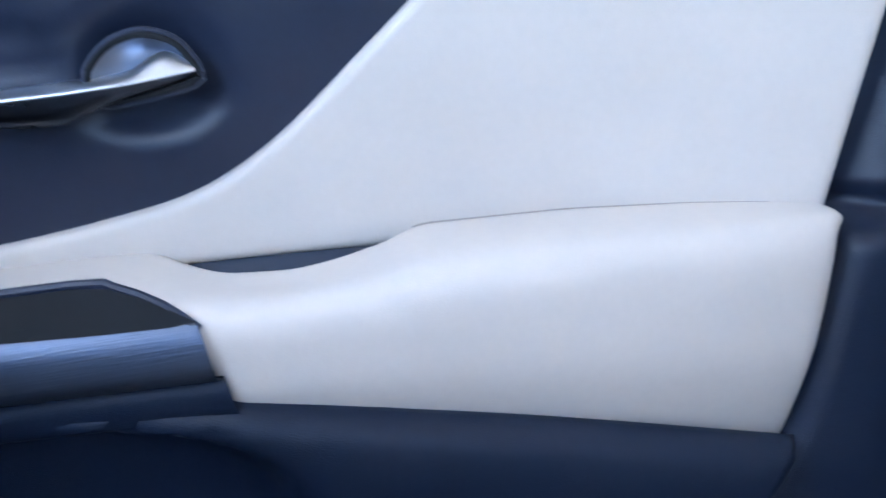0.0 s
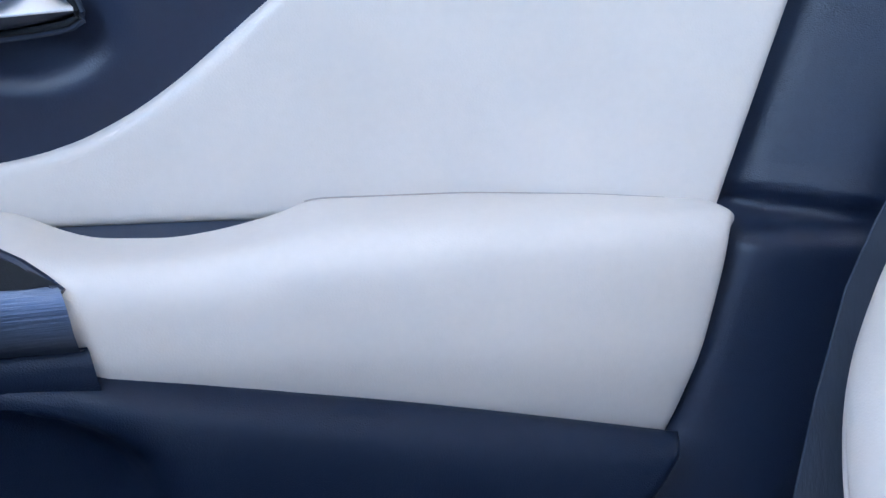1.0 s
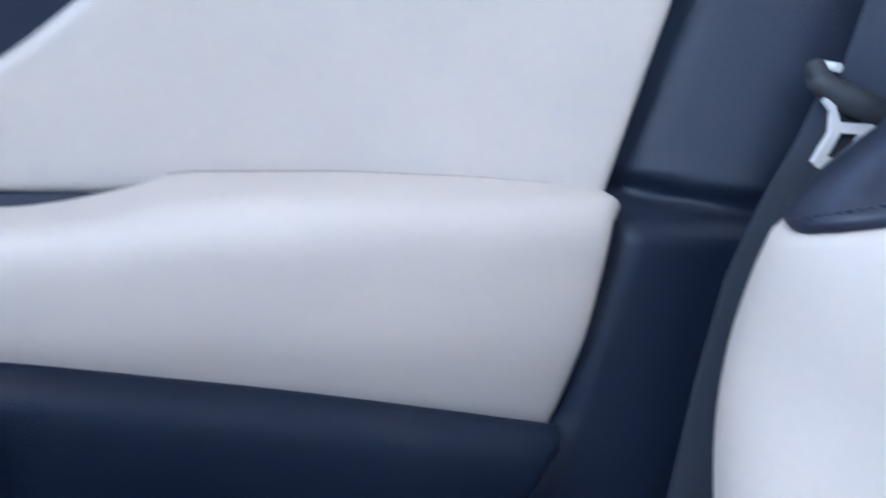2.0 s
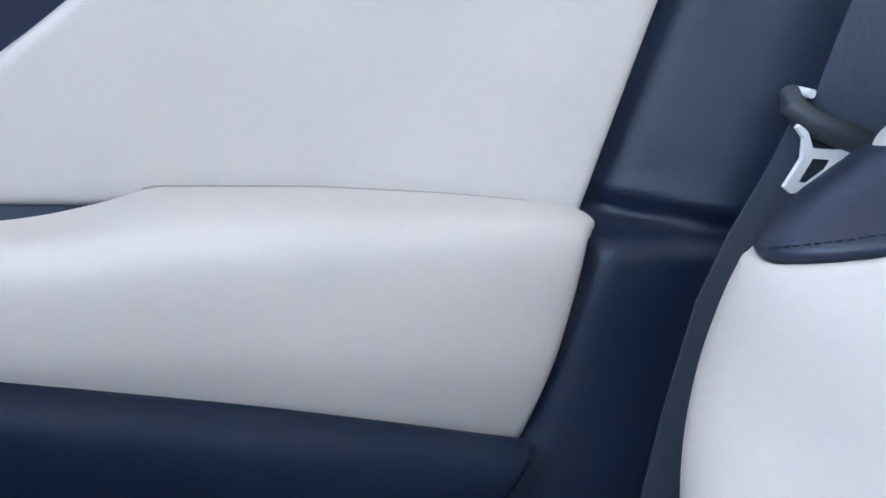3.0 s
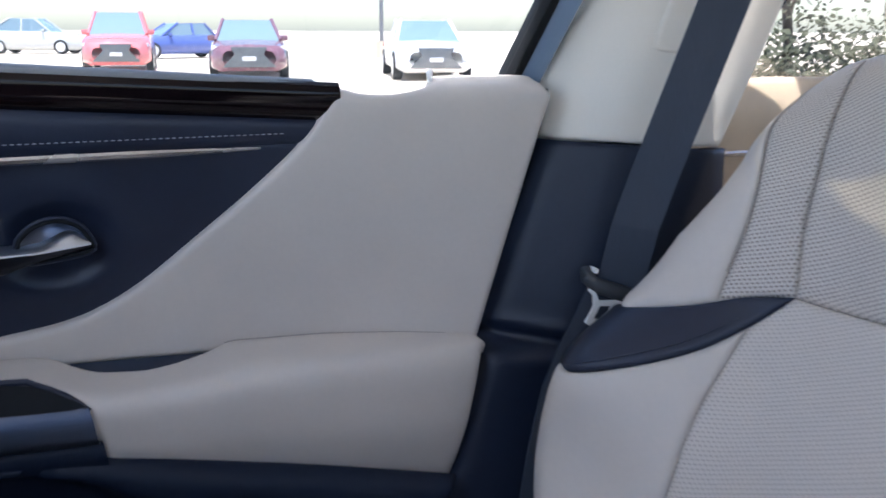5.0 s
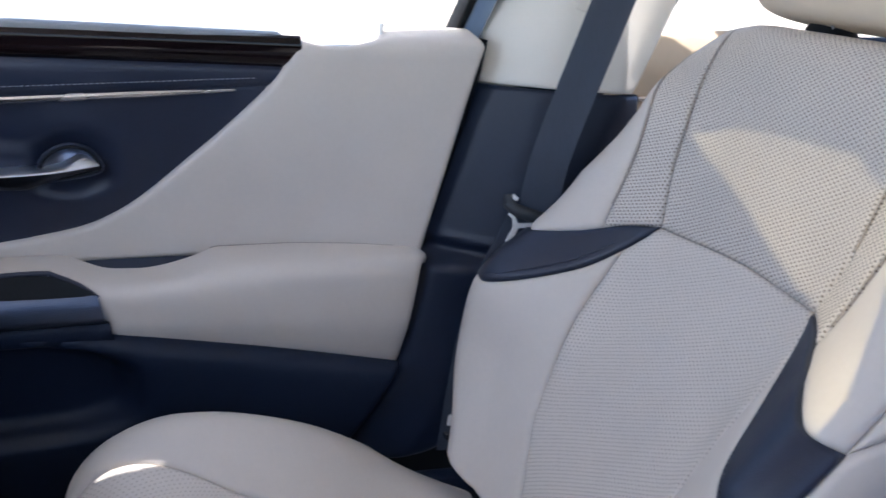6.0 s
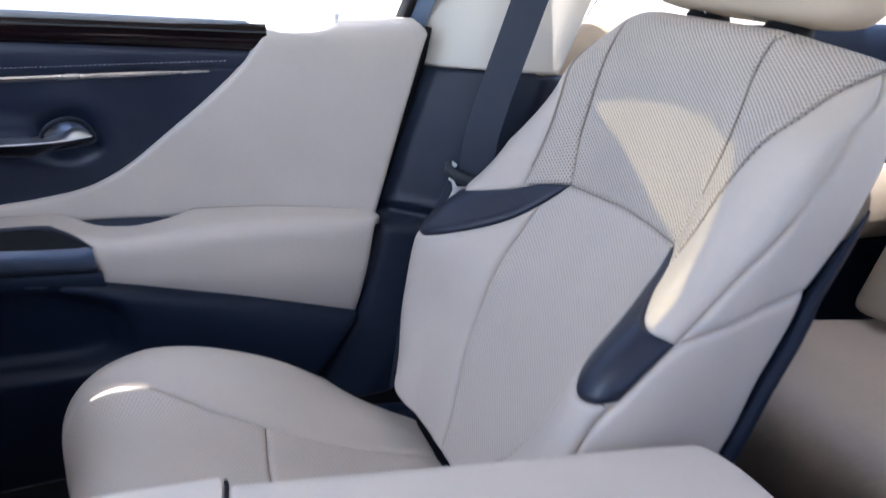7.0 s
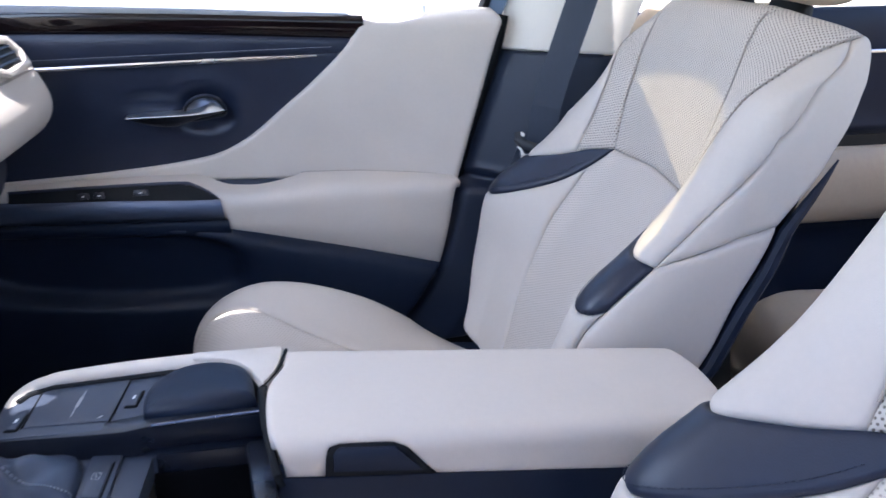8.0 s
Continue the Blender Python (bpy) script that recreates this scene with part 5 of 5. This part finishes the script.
part("drive_button", prism([(-0.4536, -0.7782), (-0.4390, -0.7812), (-0.4406, -0.8316), (-0.4556, -0.8286)], lambda x, y: (x, y, LZ + 0.0065), lambda x, y: (x, y, LZ), 0.0012), M_PAD, console, "dark rectangular drive button")
# black bar for the shade beside the drive button
part("button_edge_shade", tube([(-0.4384, -0.7800, LZ + 0.0044), (-0.4400, -0.8325, LZ + 0.0044), (-0.4560, -0.8294, LZ + 0.0044)], 0.0011, 6), M_BLACK, console)
part("plate_mark", tube([(-0.4515, -0.7964, LZ + 0.0067), (-0.4446, -0.7978, LZ + 0.0067), (-0.4455, -0.8066, LZ + 0.0067), (-0.4522, -0.8052, LZ + 0.0067)], 0.0004, 6, True), M_THREAD, console)
part("plate_mark", tube([(-0.4495, -0.7995, LZ + 0.0067), (-0.4476, -0.8035, LZ + 0.0067)], 0.0006, 6), M_THREAD, console)


# gear lever gaiter: creased leather tent on a square base
def gaiter_at(f, a):
    f, a = np.asarray(f, float), np.asarray(a, float)
    k = (np.abs(np.cos(a)) ** 5 + np.abs(np.sin(a)) ** 5) ** -0.2
    k = 1 + (k - 1) * f
    fold = 4 * f * (1 - f)
    slack = 0.0036 * fold * (np.sin(3 * a + 7 * f + 0.6) + 0.55 * np.sin(7 * a - 9 * f))
    sag = 1 + 0.05 * fold * np.sin(5 * a + 4 * f)
    z = LZ + np.interp(f, [0.22, 0.30, 0.45, 0.70, 0.90, 0.965, 1.0], [0.048, 0.041, 0.031, 0.019, 0.011, 0.008, -0.002])
    return np.stack([-0.520 + 0.058 * f * k * sag * np.cos(a), -0.842 + 0.084 * f * k * sag * np.sin(a), z + slack], 1)


vs, fs = [], []
rings = [1.0, 0.985, 0.965, 0.93] + [0.9 - 0.04 * i for i in range(18)]
for f in rings:
    vs += gaiter_at(np.full(72, f), 2 * math.pi * np.arange(72) / 72).tolist()
for i in range(len(rings) - 1):
    for j in range(72):
        fs.append((i * 72 + j, i * 72 + (j + 1) % 72, i * 72 + 72 + (j + 1) % 72, i * 72 + 72 + j))
fs.append(tuple(range(len(vs) - 72, len(vs))))
gaiter = link_mesh("gear_gaiter", vs, fs, M_GAITER, console, "creased dark leather gear gaiter with pale stitching")
for a in (0.22, math.pi / 2 + 0.9):
    row = np.array([gaiter_at([f], [a - 0.05 * (f - 0.6)])[0] for f in np.linspace(0.98, 0.24, 40)])
    for i in range(0, 39, 2):
        part("gaiter_stitch", tube([tuple(row[i] + (0, 0, 0.0012)), tuple(row[i + 1] + (0, 0, 0.0012))], 0.0008, 6), M_THREAD, gaiter)
part("console_plinth", box(-0.66, -0.30, -0.90, -0.655, 0.03, 0.335, 0.01), M_DARK, console, "dark console plinth")

# ---- dashboard ----
dash = thing("dashboard", "cream and dark dashboard end lit by the sun", "dashboard")
prof = [(-1.25, 0.80), (-0.95, 0.835), (-0.76, 0.825), (-0.70, 0.800), (-0.680, 0.775), (-0.655, 0.745), (-0.637, 0.70), (-0.645, 0.665), (-0.675, 0.640), (-0.72, 0.625)]


def loft_y(name, prof, ys, mat, label, parent, scale=None):
    """A profile in x and z drawn out along y, its end rounded in."""
    pr = curve2(prof, 0.007)
    vs, fs = [], []
    c = np.mean(pr, axis=0) + np.array([-0.15, 0.0])
    for y, k in ys:
        for p in pr:
            q = c + (np.array(p) - c) * k
            vs.append((q[0], y, q[1]))
    n = len(pr)
    for i in range(len(ys) - 1):
        for j in range(n - 1):
            fs.append((i * n + j, i * n + j + 1, i * n + n + j + 1, i * n + n + j))
    fs.append(tuple(range(n)))
    return link_mesh(name, vs, fs, mat, parent, label)


YS = [(-0.030, 0.955), (-0.035, 0.98), (-0.045, 0.995), (-0.06, 1.0), (-0.5, 1.0), (-1.53, 1.0)]
loft_y("dash_pad", prof, YS, M_CREAM, "cream leather dashboard pad", dash)
loft_y("dash_lower", [(-0.76, 0.655), (-0.735, 0.635), (-0.720, 0.60), (-0.745, 0.54), (-0.82, 0.46), (-1.0, 0.40), (-1.2, 0.40)], [(-0.04, 0.97), (-0.055, 1.0), (-1.53, 1.0)], M_NAVY, "dark lower dashboard", dash)
def vent_at(y, z, out=0.0):
    return (-0.646 - (z - 0.75) * 0.65 + out, y, z + out * 0.5)


# cream in place of chrome puts the sun's glare into the frame
vent = part("air_vent", tube([vent_at(y, z) for y, z in ((-0.092, 0.757), (-0.085, 0.775), (-0.098, 0.793), (-0.19, 0.800), (-0.225, 0.796), (-0.225, 0.765), (-0.19, 0.755))], 0.006, 8, True), M_CREAM, dash, "side air vent, frame paled to look blown out by sun")
part("pad_seam", tube([(-0.6545, -0.06, 0.7455), (-0.6535, -0.2, 0.7455), (-0.6535, -0.6, 0.7455)], 0.0016, 6), M_SEAM, dash)
part("vent_core", prism([(-0.096, 0.760), (-0.092, 0.775), (-0.102, 0.789), (-0.22, 0.795), (-0.22, 0.762)], lambda y, z: vent_at(y, z, -0.002), lambda y, z: vent_at(y, z, -0.04)), M_BLACK, vent, "black vent opening")
for k in range(3):
    part("slat", prism([(-0.10, 0.766 + 0.009 * k), (-0.10, 0.7685 + 0.009 * k), (-0.22, 0.7685 + 0.009 * k), (-0.22, 0.766 + 0.009 * k)], lambda y, z: vent_at(y, z, 0.001), lambda y, z: vent_at(y, z, -0.02)), M_DARK, vent)

# ---- rear compartment ----
bench = thing("rear_bench", "beige leather rear bench behind the front seats", "rear seat")


def bench_cushion(s, l):
    s, l = np.asarray(s, float), np.asarray(l, float)
    ls = [0, 0.10, 0.16, 0.22, 0.40, 0.62]
    x = smooth_table(l, ls, [0.50, 0.485, 0.505, 0.56, 0.73, 0.95], 0.02)
    z = smooth_table(l, ls, [0.12, 0.22, 0.272, 0.298, 0.288, 0.26], 0.02)
    e = np.clip(1 - (0.66 - np.abs(s)) / 0.05, 0, 1)
    z = z - 0.05 * (1 - np.sqrt(np.clip(1 - e * e, 0, 1))) + 0.012 * np.cos(s * 9)
    return np.stack([x, C_Y * 2 + s, z], 1)


def bench_back(s, l):
    s, l = np.asarray(s, float), np.asarray(l, float)
    x = 0.86 + 0.40 * l - 0.03 * np.cos(s * 9)
    e = np.clip(1 - (0.66 - np.abs(s)) / 0.06, 0, 1)
    x = x + 0.05 * (1 - np.sqrt(np.clip(1 - e * e, 0, 1)))
    z = 0.30 + 0.86 * l
    return np.stack([x, C_Y * 2 + s, z], 1)


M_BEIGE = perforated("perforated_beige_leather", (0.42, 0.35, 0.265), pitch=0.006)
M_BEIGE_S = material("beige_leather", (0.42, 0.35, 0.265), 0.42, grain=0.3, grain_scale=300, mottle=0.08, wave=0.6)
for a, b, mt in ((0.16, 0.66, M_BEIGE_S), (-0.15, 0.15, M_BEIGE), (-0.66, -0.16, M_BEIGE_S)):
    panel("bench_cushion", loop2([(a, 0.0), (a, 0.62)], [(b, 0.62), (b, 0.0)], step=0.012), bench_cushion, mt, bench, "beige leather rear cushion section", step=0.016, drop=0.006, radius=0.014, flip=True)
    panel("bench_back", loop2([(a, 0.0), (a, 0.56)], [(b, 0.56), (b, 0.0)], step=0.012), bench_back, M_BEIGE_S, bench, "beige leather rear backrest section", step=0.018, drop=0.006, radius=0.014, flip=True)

# cream leather made tan: the warm sunlight is in the colour
M_CREAM_SUN = material("cream_leather_sun_tint", (0.62, 0.49, 0.34), 0.45, grain=0.3, grain_scale=300, mottle=0.06, wave=0.3)
rear_door = thing("door_2", "closed rear car door in beige and dark trim", "car door", kind="structure")


def rear_map(x, z):
    x, z = np.asarray(x, float), np.asarray(z, float)
    y = smooth_table(z, [0.2, 0.36, 0.40, 0.47, 0.52, 0.56, 0.76, 0.80], [0.02, 0.02, -0.035, -0.035, -0.02, 0.03, 0.01, 0.03], 0.012)
    return np.stack([x, y, z], 1)


panel("rear_upper", loop2([(0.24, 0.56), (0.24, 0.70), (0.33, 0.785)], [(0.46, 0.785), (1.1, 0.775)], [(1.1, 0.55)]), rear_map, M_DARK, rear_door, "dark rear door upper panel", step=0.02, radius=0.012, drop=0.008, skirt=0.02)
panel("rear_corner", loop2([(0.25, 0.66), (0.28, 0.735), (0.345, 0.790)], [(0.40, 0.793), (0.60, 0.790)], [(0.52, 0.72), (0.42, 0.64)]), rear_map, M_CREAM_SUN, rear_door, "cream rear door corner, warm sunlight put in as tan", step=0.016, radius=0.012, drop=0.008, skirt=0.02, lift=0.01)
# the bench's darker beige puts the armrest's shade into its colour
panel("rear_armrest", loop2([(0.22, 0.385), (0.22, 0.535)], [(1.1, 0.525), (1.1, 0.37)]), rear_map, M_BEIGE_S, rear_door, "rear armrest panel, its shade put in as beige", step=0.016, radius=0.014, drop=0.01, skirt=0.02, lift=0.004)
panel("rear_lower", loop2([(0.22, 0.10), (0.22, 0.38)], [(1.1, 0.365), (1.1, 0.10)]), rear_map, M_DARK, rear_door, "dark rear door lower panel", step=0.02, radius=0.01, drop=0.006, skirt=0.02)
rg = part("rear_glass", prism([(0.36, 0.785), (1.08, 0.775), (1.0, 1.15), (0.5, 1.15)], lambda x, z: (x, 0.05 - (z - 0.78) * 0.5, z), lambda x, z: (x, 0.054 - (z - 0.78) * 0.5, z)), M_GLASS, rear_door, "clear rear window glass", smooth=False)
rg.visible_shadow = False
part("rear_chrome", tube([(0.30, 0.0, 0.705), (0.7, 0.0, 0.70), (1.1, 0.0, 0.695)], 0.004, 8), M_CHROME, rear_door, "thin chrome strip")


# ---- outside ----
def paint(name, colour):
    return material(name, colour, 0.25, coat=0.8, mottle=0.03, rough_var=0.04)


M_TYRE = material("tyre_rubber", (0.02, 0.02, 0.022), 0.8, mottle=0.2)
# window glass paled, the outdoor glare put into its colour
M_CARGLASS = material("car_glass_glare", (0.20, 0.28, 0.33), 0.06, coat=0.5, mottle=0.05, rough_var=0.02)
M_GRILLE = material("dark_grille_mesh", (0.11, 0.12, 0.13), 0.5, grain=1.0, grain_scale=60, mottle=0.2)
M_LAMP = material("clear_lamp", (0.7, 0.7, 0.72), 0.15, coat=0.6, mottle=0.05)
M_TAIL = material("red_tail_lamp", (0.45, 0.02, 0.02), 0.2, coat=0.6, mottle=0.05)


def parked_car(name, label, colour, tall, at, heading):
    """A parked car, its nose towards local -y: lofted body with a cabin, glass, wheels, lamps and grille."""
    car = thing(name, label, "car", "parked cars")
    pnt = paint(name + "_paint", colour)
    L, W = 4.7, 1.84
    H = 1.68 if tall else 1.44
    belt_z = 1.02 if tall else 0.90
    # stations along y: (y, half width, bottom, shoulder z)
    st = [(-2.35, 0.62, 0.30, 0.66), (-2.28, 0.78, 0.22, 0.78), (-2.05, 0.88, 0.18, belt_z - 0.12), (-1.5, 0.92, 0.18, belt_z - 0.06), (-0.9, 0.92, 0.18, belt_z),
          (0.3, 0.92, 0.18, belt_z + 0.02), (1.5, 0.92, 0.18, belt_z + 0.04), (2.0, 0.88, 0.22, belt_z + 0.04), (2.25, 0.80, 0.28, belt_z), (2.35, 0.66, 0.36, belt_z - 0.18)]
    vs, fs = [], []
    for y, w, b, sh in st:
        ring = [(-0.80 * w, b), (-w, b + 0.12), (-1.0 * w, (b + sh) / 2), (-0.96 * w, sh - 0.06), (-0.84 * w, sh), (0, sh + 0.03), (0.84 * w, sh), (0.96 * w, sh - 0.06), (1.0 * w, (b + sh) / 2), (w, b + 0.12), (0.80 * w, b)]
        vs += [(x, y, z) for x, z in ring]
    n = 11
    for i in range(len(st) - 1):
        for j in range(n):
            fs.append((i * n + j, i * n + (j + 1) % n, i * n + n + (j + 1) % n, i * n + n + j))
    fs += [tuple(range(n)), tuple(range(len(vs) - 1, len(vs) - n - 1, -1))]
    link_mesh("body", vs, fs, pnt, car)
    # cabin: glass box with painted roof
    rear = 1.9 if tall else 1.35
    cab = [(-1.0, 0.78, belt_z - 0.02), (-0.25, 0.62, H - 0.06), (0.9, 0.62, H - 0.04), (rear, 0.74, belt_z)]
    vs = []
    for y, w, z in cab:
        vs += [(-w, y, z), (w, y, z)]
    low = [(-0.80, -0.95, belt_z - 0.03), (0.80, -0.95, belt_z - 0.03), (0.80, rear, belt_z - 0.03), (-0.80, rear, belt_z - 0.03)]
    bm = bmesh.new()
    bv = [bm.verts.new(v) for v in vs] + [bm.verts.new(v) for v in low]
    for f in ((0, 1, 3, 2), (4, 5, 7, 6), (0, 2, 4, 6), (1, 7, 5, 3), (2, 3, 5, 4)):
        bm.faces.new([bv[i] for i in f])
    bmesh.ops.bevel(bm, geom=bm.edges[:], offset=0.03, segments=2, affect="EDGES")
    part("glasshouse", bm, M_CARGLASS, car, "car windows paled for glare")
    part("roof", prism([(-0.60, -0.22), (0.60, -0.22), (0.60, 0.92), (-0.60, 0.92)], lambda x, y: (x, y, H - 0.045 - 0.04 * (x / 0.6) ** 2), lambda x, y: (x, y, H - 0.015 - 0.04 * (x / 0.6) ** 2), 0.01), pnt, car)
    for sx in (-1, 1):
        for a, b in (((sx * 0.79, -0.98, belt_z), (sx * 0.61, -0.23, H - 0.04)), ((sx * 0.62, 0.90, H - 0.04), (sx * 0.75, rear, belt_z)), ((sx * 0.80, 0.35, belt_z), (sx * 0.625, 0.35, H - 0.05))):
            part("roof_post", tube([a, b], 0.045, 6), pnt, car)
        part("wing_mirror", box(sx * 0.90 - 0.09, sx * 0.90 + 0.09, -0.75, -0.62, belt_z - 0.02, belt_z + 0.12, 0.03), pnt, car)
        part("headlight", prism([(sx * 0.50, 0.62), (sx * 0.86, 0.70), (sx * 0.84, 0.80), (sx * 0.52, 0.70)], lambda x, z: (x, -2.31 + (abs(x) - 0.5) * 0.5, z), lambda x, z: (x, -2.0, z), 0.01), M_LAMP, car, "clear headlight")
        part("tail_light", box(sx * 0.72 - 0.14, sx * 0.72 + 0.14, 2.18, 2.33, belt_z - 0.18, belt_z - 0.05, 0.02), M_TAIL, car, "red tail light")
        for y in (-1.45, 1.40):
            wh = part("wheel", tube([(sx * 0.72, y, 0.33), (sx * 0.74, y, 0.33), (sx * 0.93, y, 0.33), (sx * 0.94, y, 0.33)], [0.30, 0.33, 0.33, 0.29], 24), M_TYRE, car, "black tyre")
            part("rim", tube([(sx * 0.90, y, 0.33), (sx * 0.948, y, 0.33), (sx * 0.955, y, 0.33)], [0.225, 0.22, 0.19], 20), M_LAMP, wh, "pale alloy rim")
    part("grille", prism([(-0.42, 0.76), (0.42, 0.76), (0.34, 0.58), (0.62, 0.29), (-0.62, 0.29), (-0.34, 0.58)], lambda x, z: (x, -2.385, z), lambda x, z: (x, -2.2, z), 0.012), M_GRILLE, car, "dark pinched grille")
    part("plate", prism([(-0.16, 0.44), (0.16, 0.44), (0.16, 0.54), (-0.16, 0.54)], lambda x, z: (x, -2.40, z), lambda x, z: (x, -2.37, z), 0.004), M_LAMP, car, "blank pale plate")
    part("bonnet_line", tube([(-0.7, -2.20, belt_z - 0.13), (0, -2.28, belt_z - 0.11), (0.7, -2.20, belt_z - 0.13)], 0.012, 6), M_GRILLE, car)
    car.matrix_world = pose(at[0], at[1], GROUND_Z, 0, 0, heading)
    return car


# paint colours lightened to hold the outdoor glare too
parked_car("parked_suv", "red parked sport utility car facing the camera", (0.70, 0.20, 0.21), True, (0.9, 27.2), -6)
parked_car("parked_saloon", "dark maroon parked saloon car facing the camera", (0.22, 0.11, 0.14), False, (3.8, 22.5), -10)
parked_car("parked_saloon", "blue parked saloon car seen from the side", (0.10, 0.14, 0.40), False, (3.6, 37.5), -72)
parked_car("parked_suv", "silver grey parked sport utility car seen from the side", (0.55, 0.56, 0.56), True, (-2.0, 46.0), 70)
parked_car("parked_saloon", "white parked saloon car facing the camera", (0.90, 0.90, 0.90), False, (7.9, 20.5), -14)
M_POLE = material("grey_pole_metal", (0.25, 0.25, 0.26), 0.5, metal=0.6, mottle=0.1)
pole = thing("light_pole", "tall grey metal light pole in the car park", "pole")
PX, PY = 11.7, 35.2
part("shaft", tube([(PX, PY, GROUND_Z), (PX, PY, 4.0), (PX, PY, 8.5)], [0.10, 0.09, 0.07], 12), M_POLE, pole)
part("base", tube([(PX, PY, GROUND_Z), (PX, PY, GROUND_Z + 0.7)], [0.28, 0.28], 16), M_LOT, pole, "round concrete base")

# trees and hedge behind the rear window
M_LEAF = material("dry_foliage", (0.07, 0.075, 0.04), 0.7, mottle=0.5, mottle_scale=4)
M_BARK = material("grey_bark", (0.11, 0.09, 0.075), 0.9, grain=1.0, grain_scale=40, grain_kind="noise", mottle=0.3)
rng = random.Random(5)


def tree(x, y, h, seed):
    r = random.Random(seed)
    t = thing("tree", "leafless grey tree with sparse dry leaves at the car park's edge", "tree", "trees by the car park")
    pts = [(x + r.uniform(-0.1, 0.1) * k, y + r.uniform(-0.1, 0.1) * k, GROUND_Z + h * 0.55 * k / 5) for k in range(6)]
    part("trunk", tube(pts, [0.16, 0.14, 0.13, 0.11, 0.09, 0.07], 8), M_BARK, t)
    vs, fs = [], []
    tips = []
    for k in range(14):
        z0 = GROUND_Z + h * r.uniform(0.2, 0.55)
        a = r.uniform(0, 6.28)
        ln = h * r.uniform(0.25, 0.45)
        p = [Vector((x, y, z0))]
        for q in range(4):
            p.append(p[-1] + Vector((math.cos(a) * ln * 0.13, math.sin(a) * ln * 0.13, ln * 0.2)) + Vector((r.uniform(-1, 1), r.uniform(-1, 1), r.uniform(-1, 1))) * ln * 0.05)
        part("limb", tube(p, [0.06, 0.045, 0.03, 0.02, 0.01], 5), M_BARK, t)
        tips += p[1:]
    for k in range(1400):
        c = r.choice(tips) + Vector((r.gauss(0, 1), r.gauss(0, 1), r.gauss(0, 0.8))) * h * 0.06
        u = Vector((r.gauss(0, 1), r.gauss(0, 1), r.gauss(0, 1))).normalized() * r.uniform(0.05, 0.11)
        w = u.orthogonal().normalized() * r.uniform(0.03, 0.06)
        i = len(vs)
        vs += [c - u, c + w, c + u, c - w]
        fs.append((i, i + 1, i + 2, i + 3))
    link_mesh("crown", vs, fs, M_LEAF, t, smooth=False)
    return t


for i, (tx, ty, th) in enumerate(((17.0, 17.5, 6.5), (20.5, 16.0, 7.5), (24.5, 14.5, 6.0), (29.0, 13.0, 8.0), (33.0, 10.0, 7.0))):
    tree(tx, ty, th, 11 + i)
hv, hf = [], []
for k in range(9000):
    q = rng.random()
    c = Vector((15.0 + (34.0 - 15.0) * q + rng.gauss(0, 0.4), 18.0 + (9.0 - 18.0) * q + rng.gauss(0, 0.7), GROUND_Z + abs(rng.gauss(0, 0.75))))
    u = Vector((rng.gauss(0, 1), rng.gauss(0, 1), rng.gauss(0, 1))).normalized() * rng.uniform(0.07, 0.16)
    w = u.orthogonal().normalized() * rng.uniform(0.04, 0.09)
    i = len(hv)
    hv += [c - u, c + w, c + u, c - w]
    hf.append((i, i + 1, i + 2, i + 3))
tagged(link_mesh("hedge", hv, hf, M_LEAF, None, smooth=False), "dry green hedge along the car park's edge", "hedge", kind="stuff")
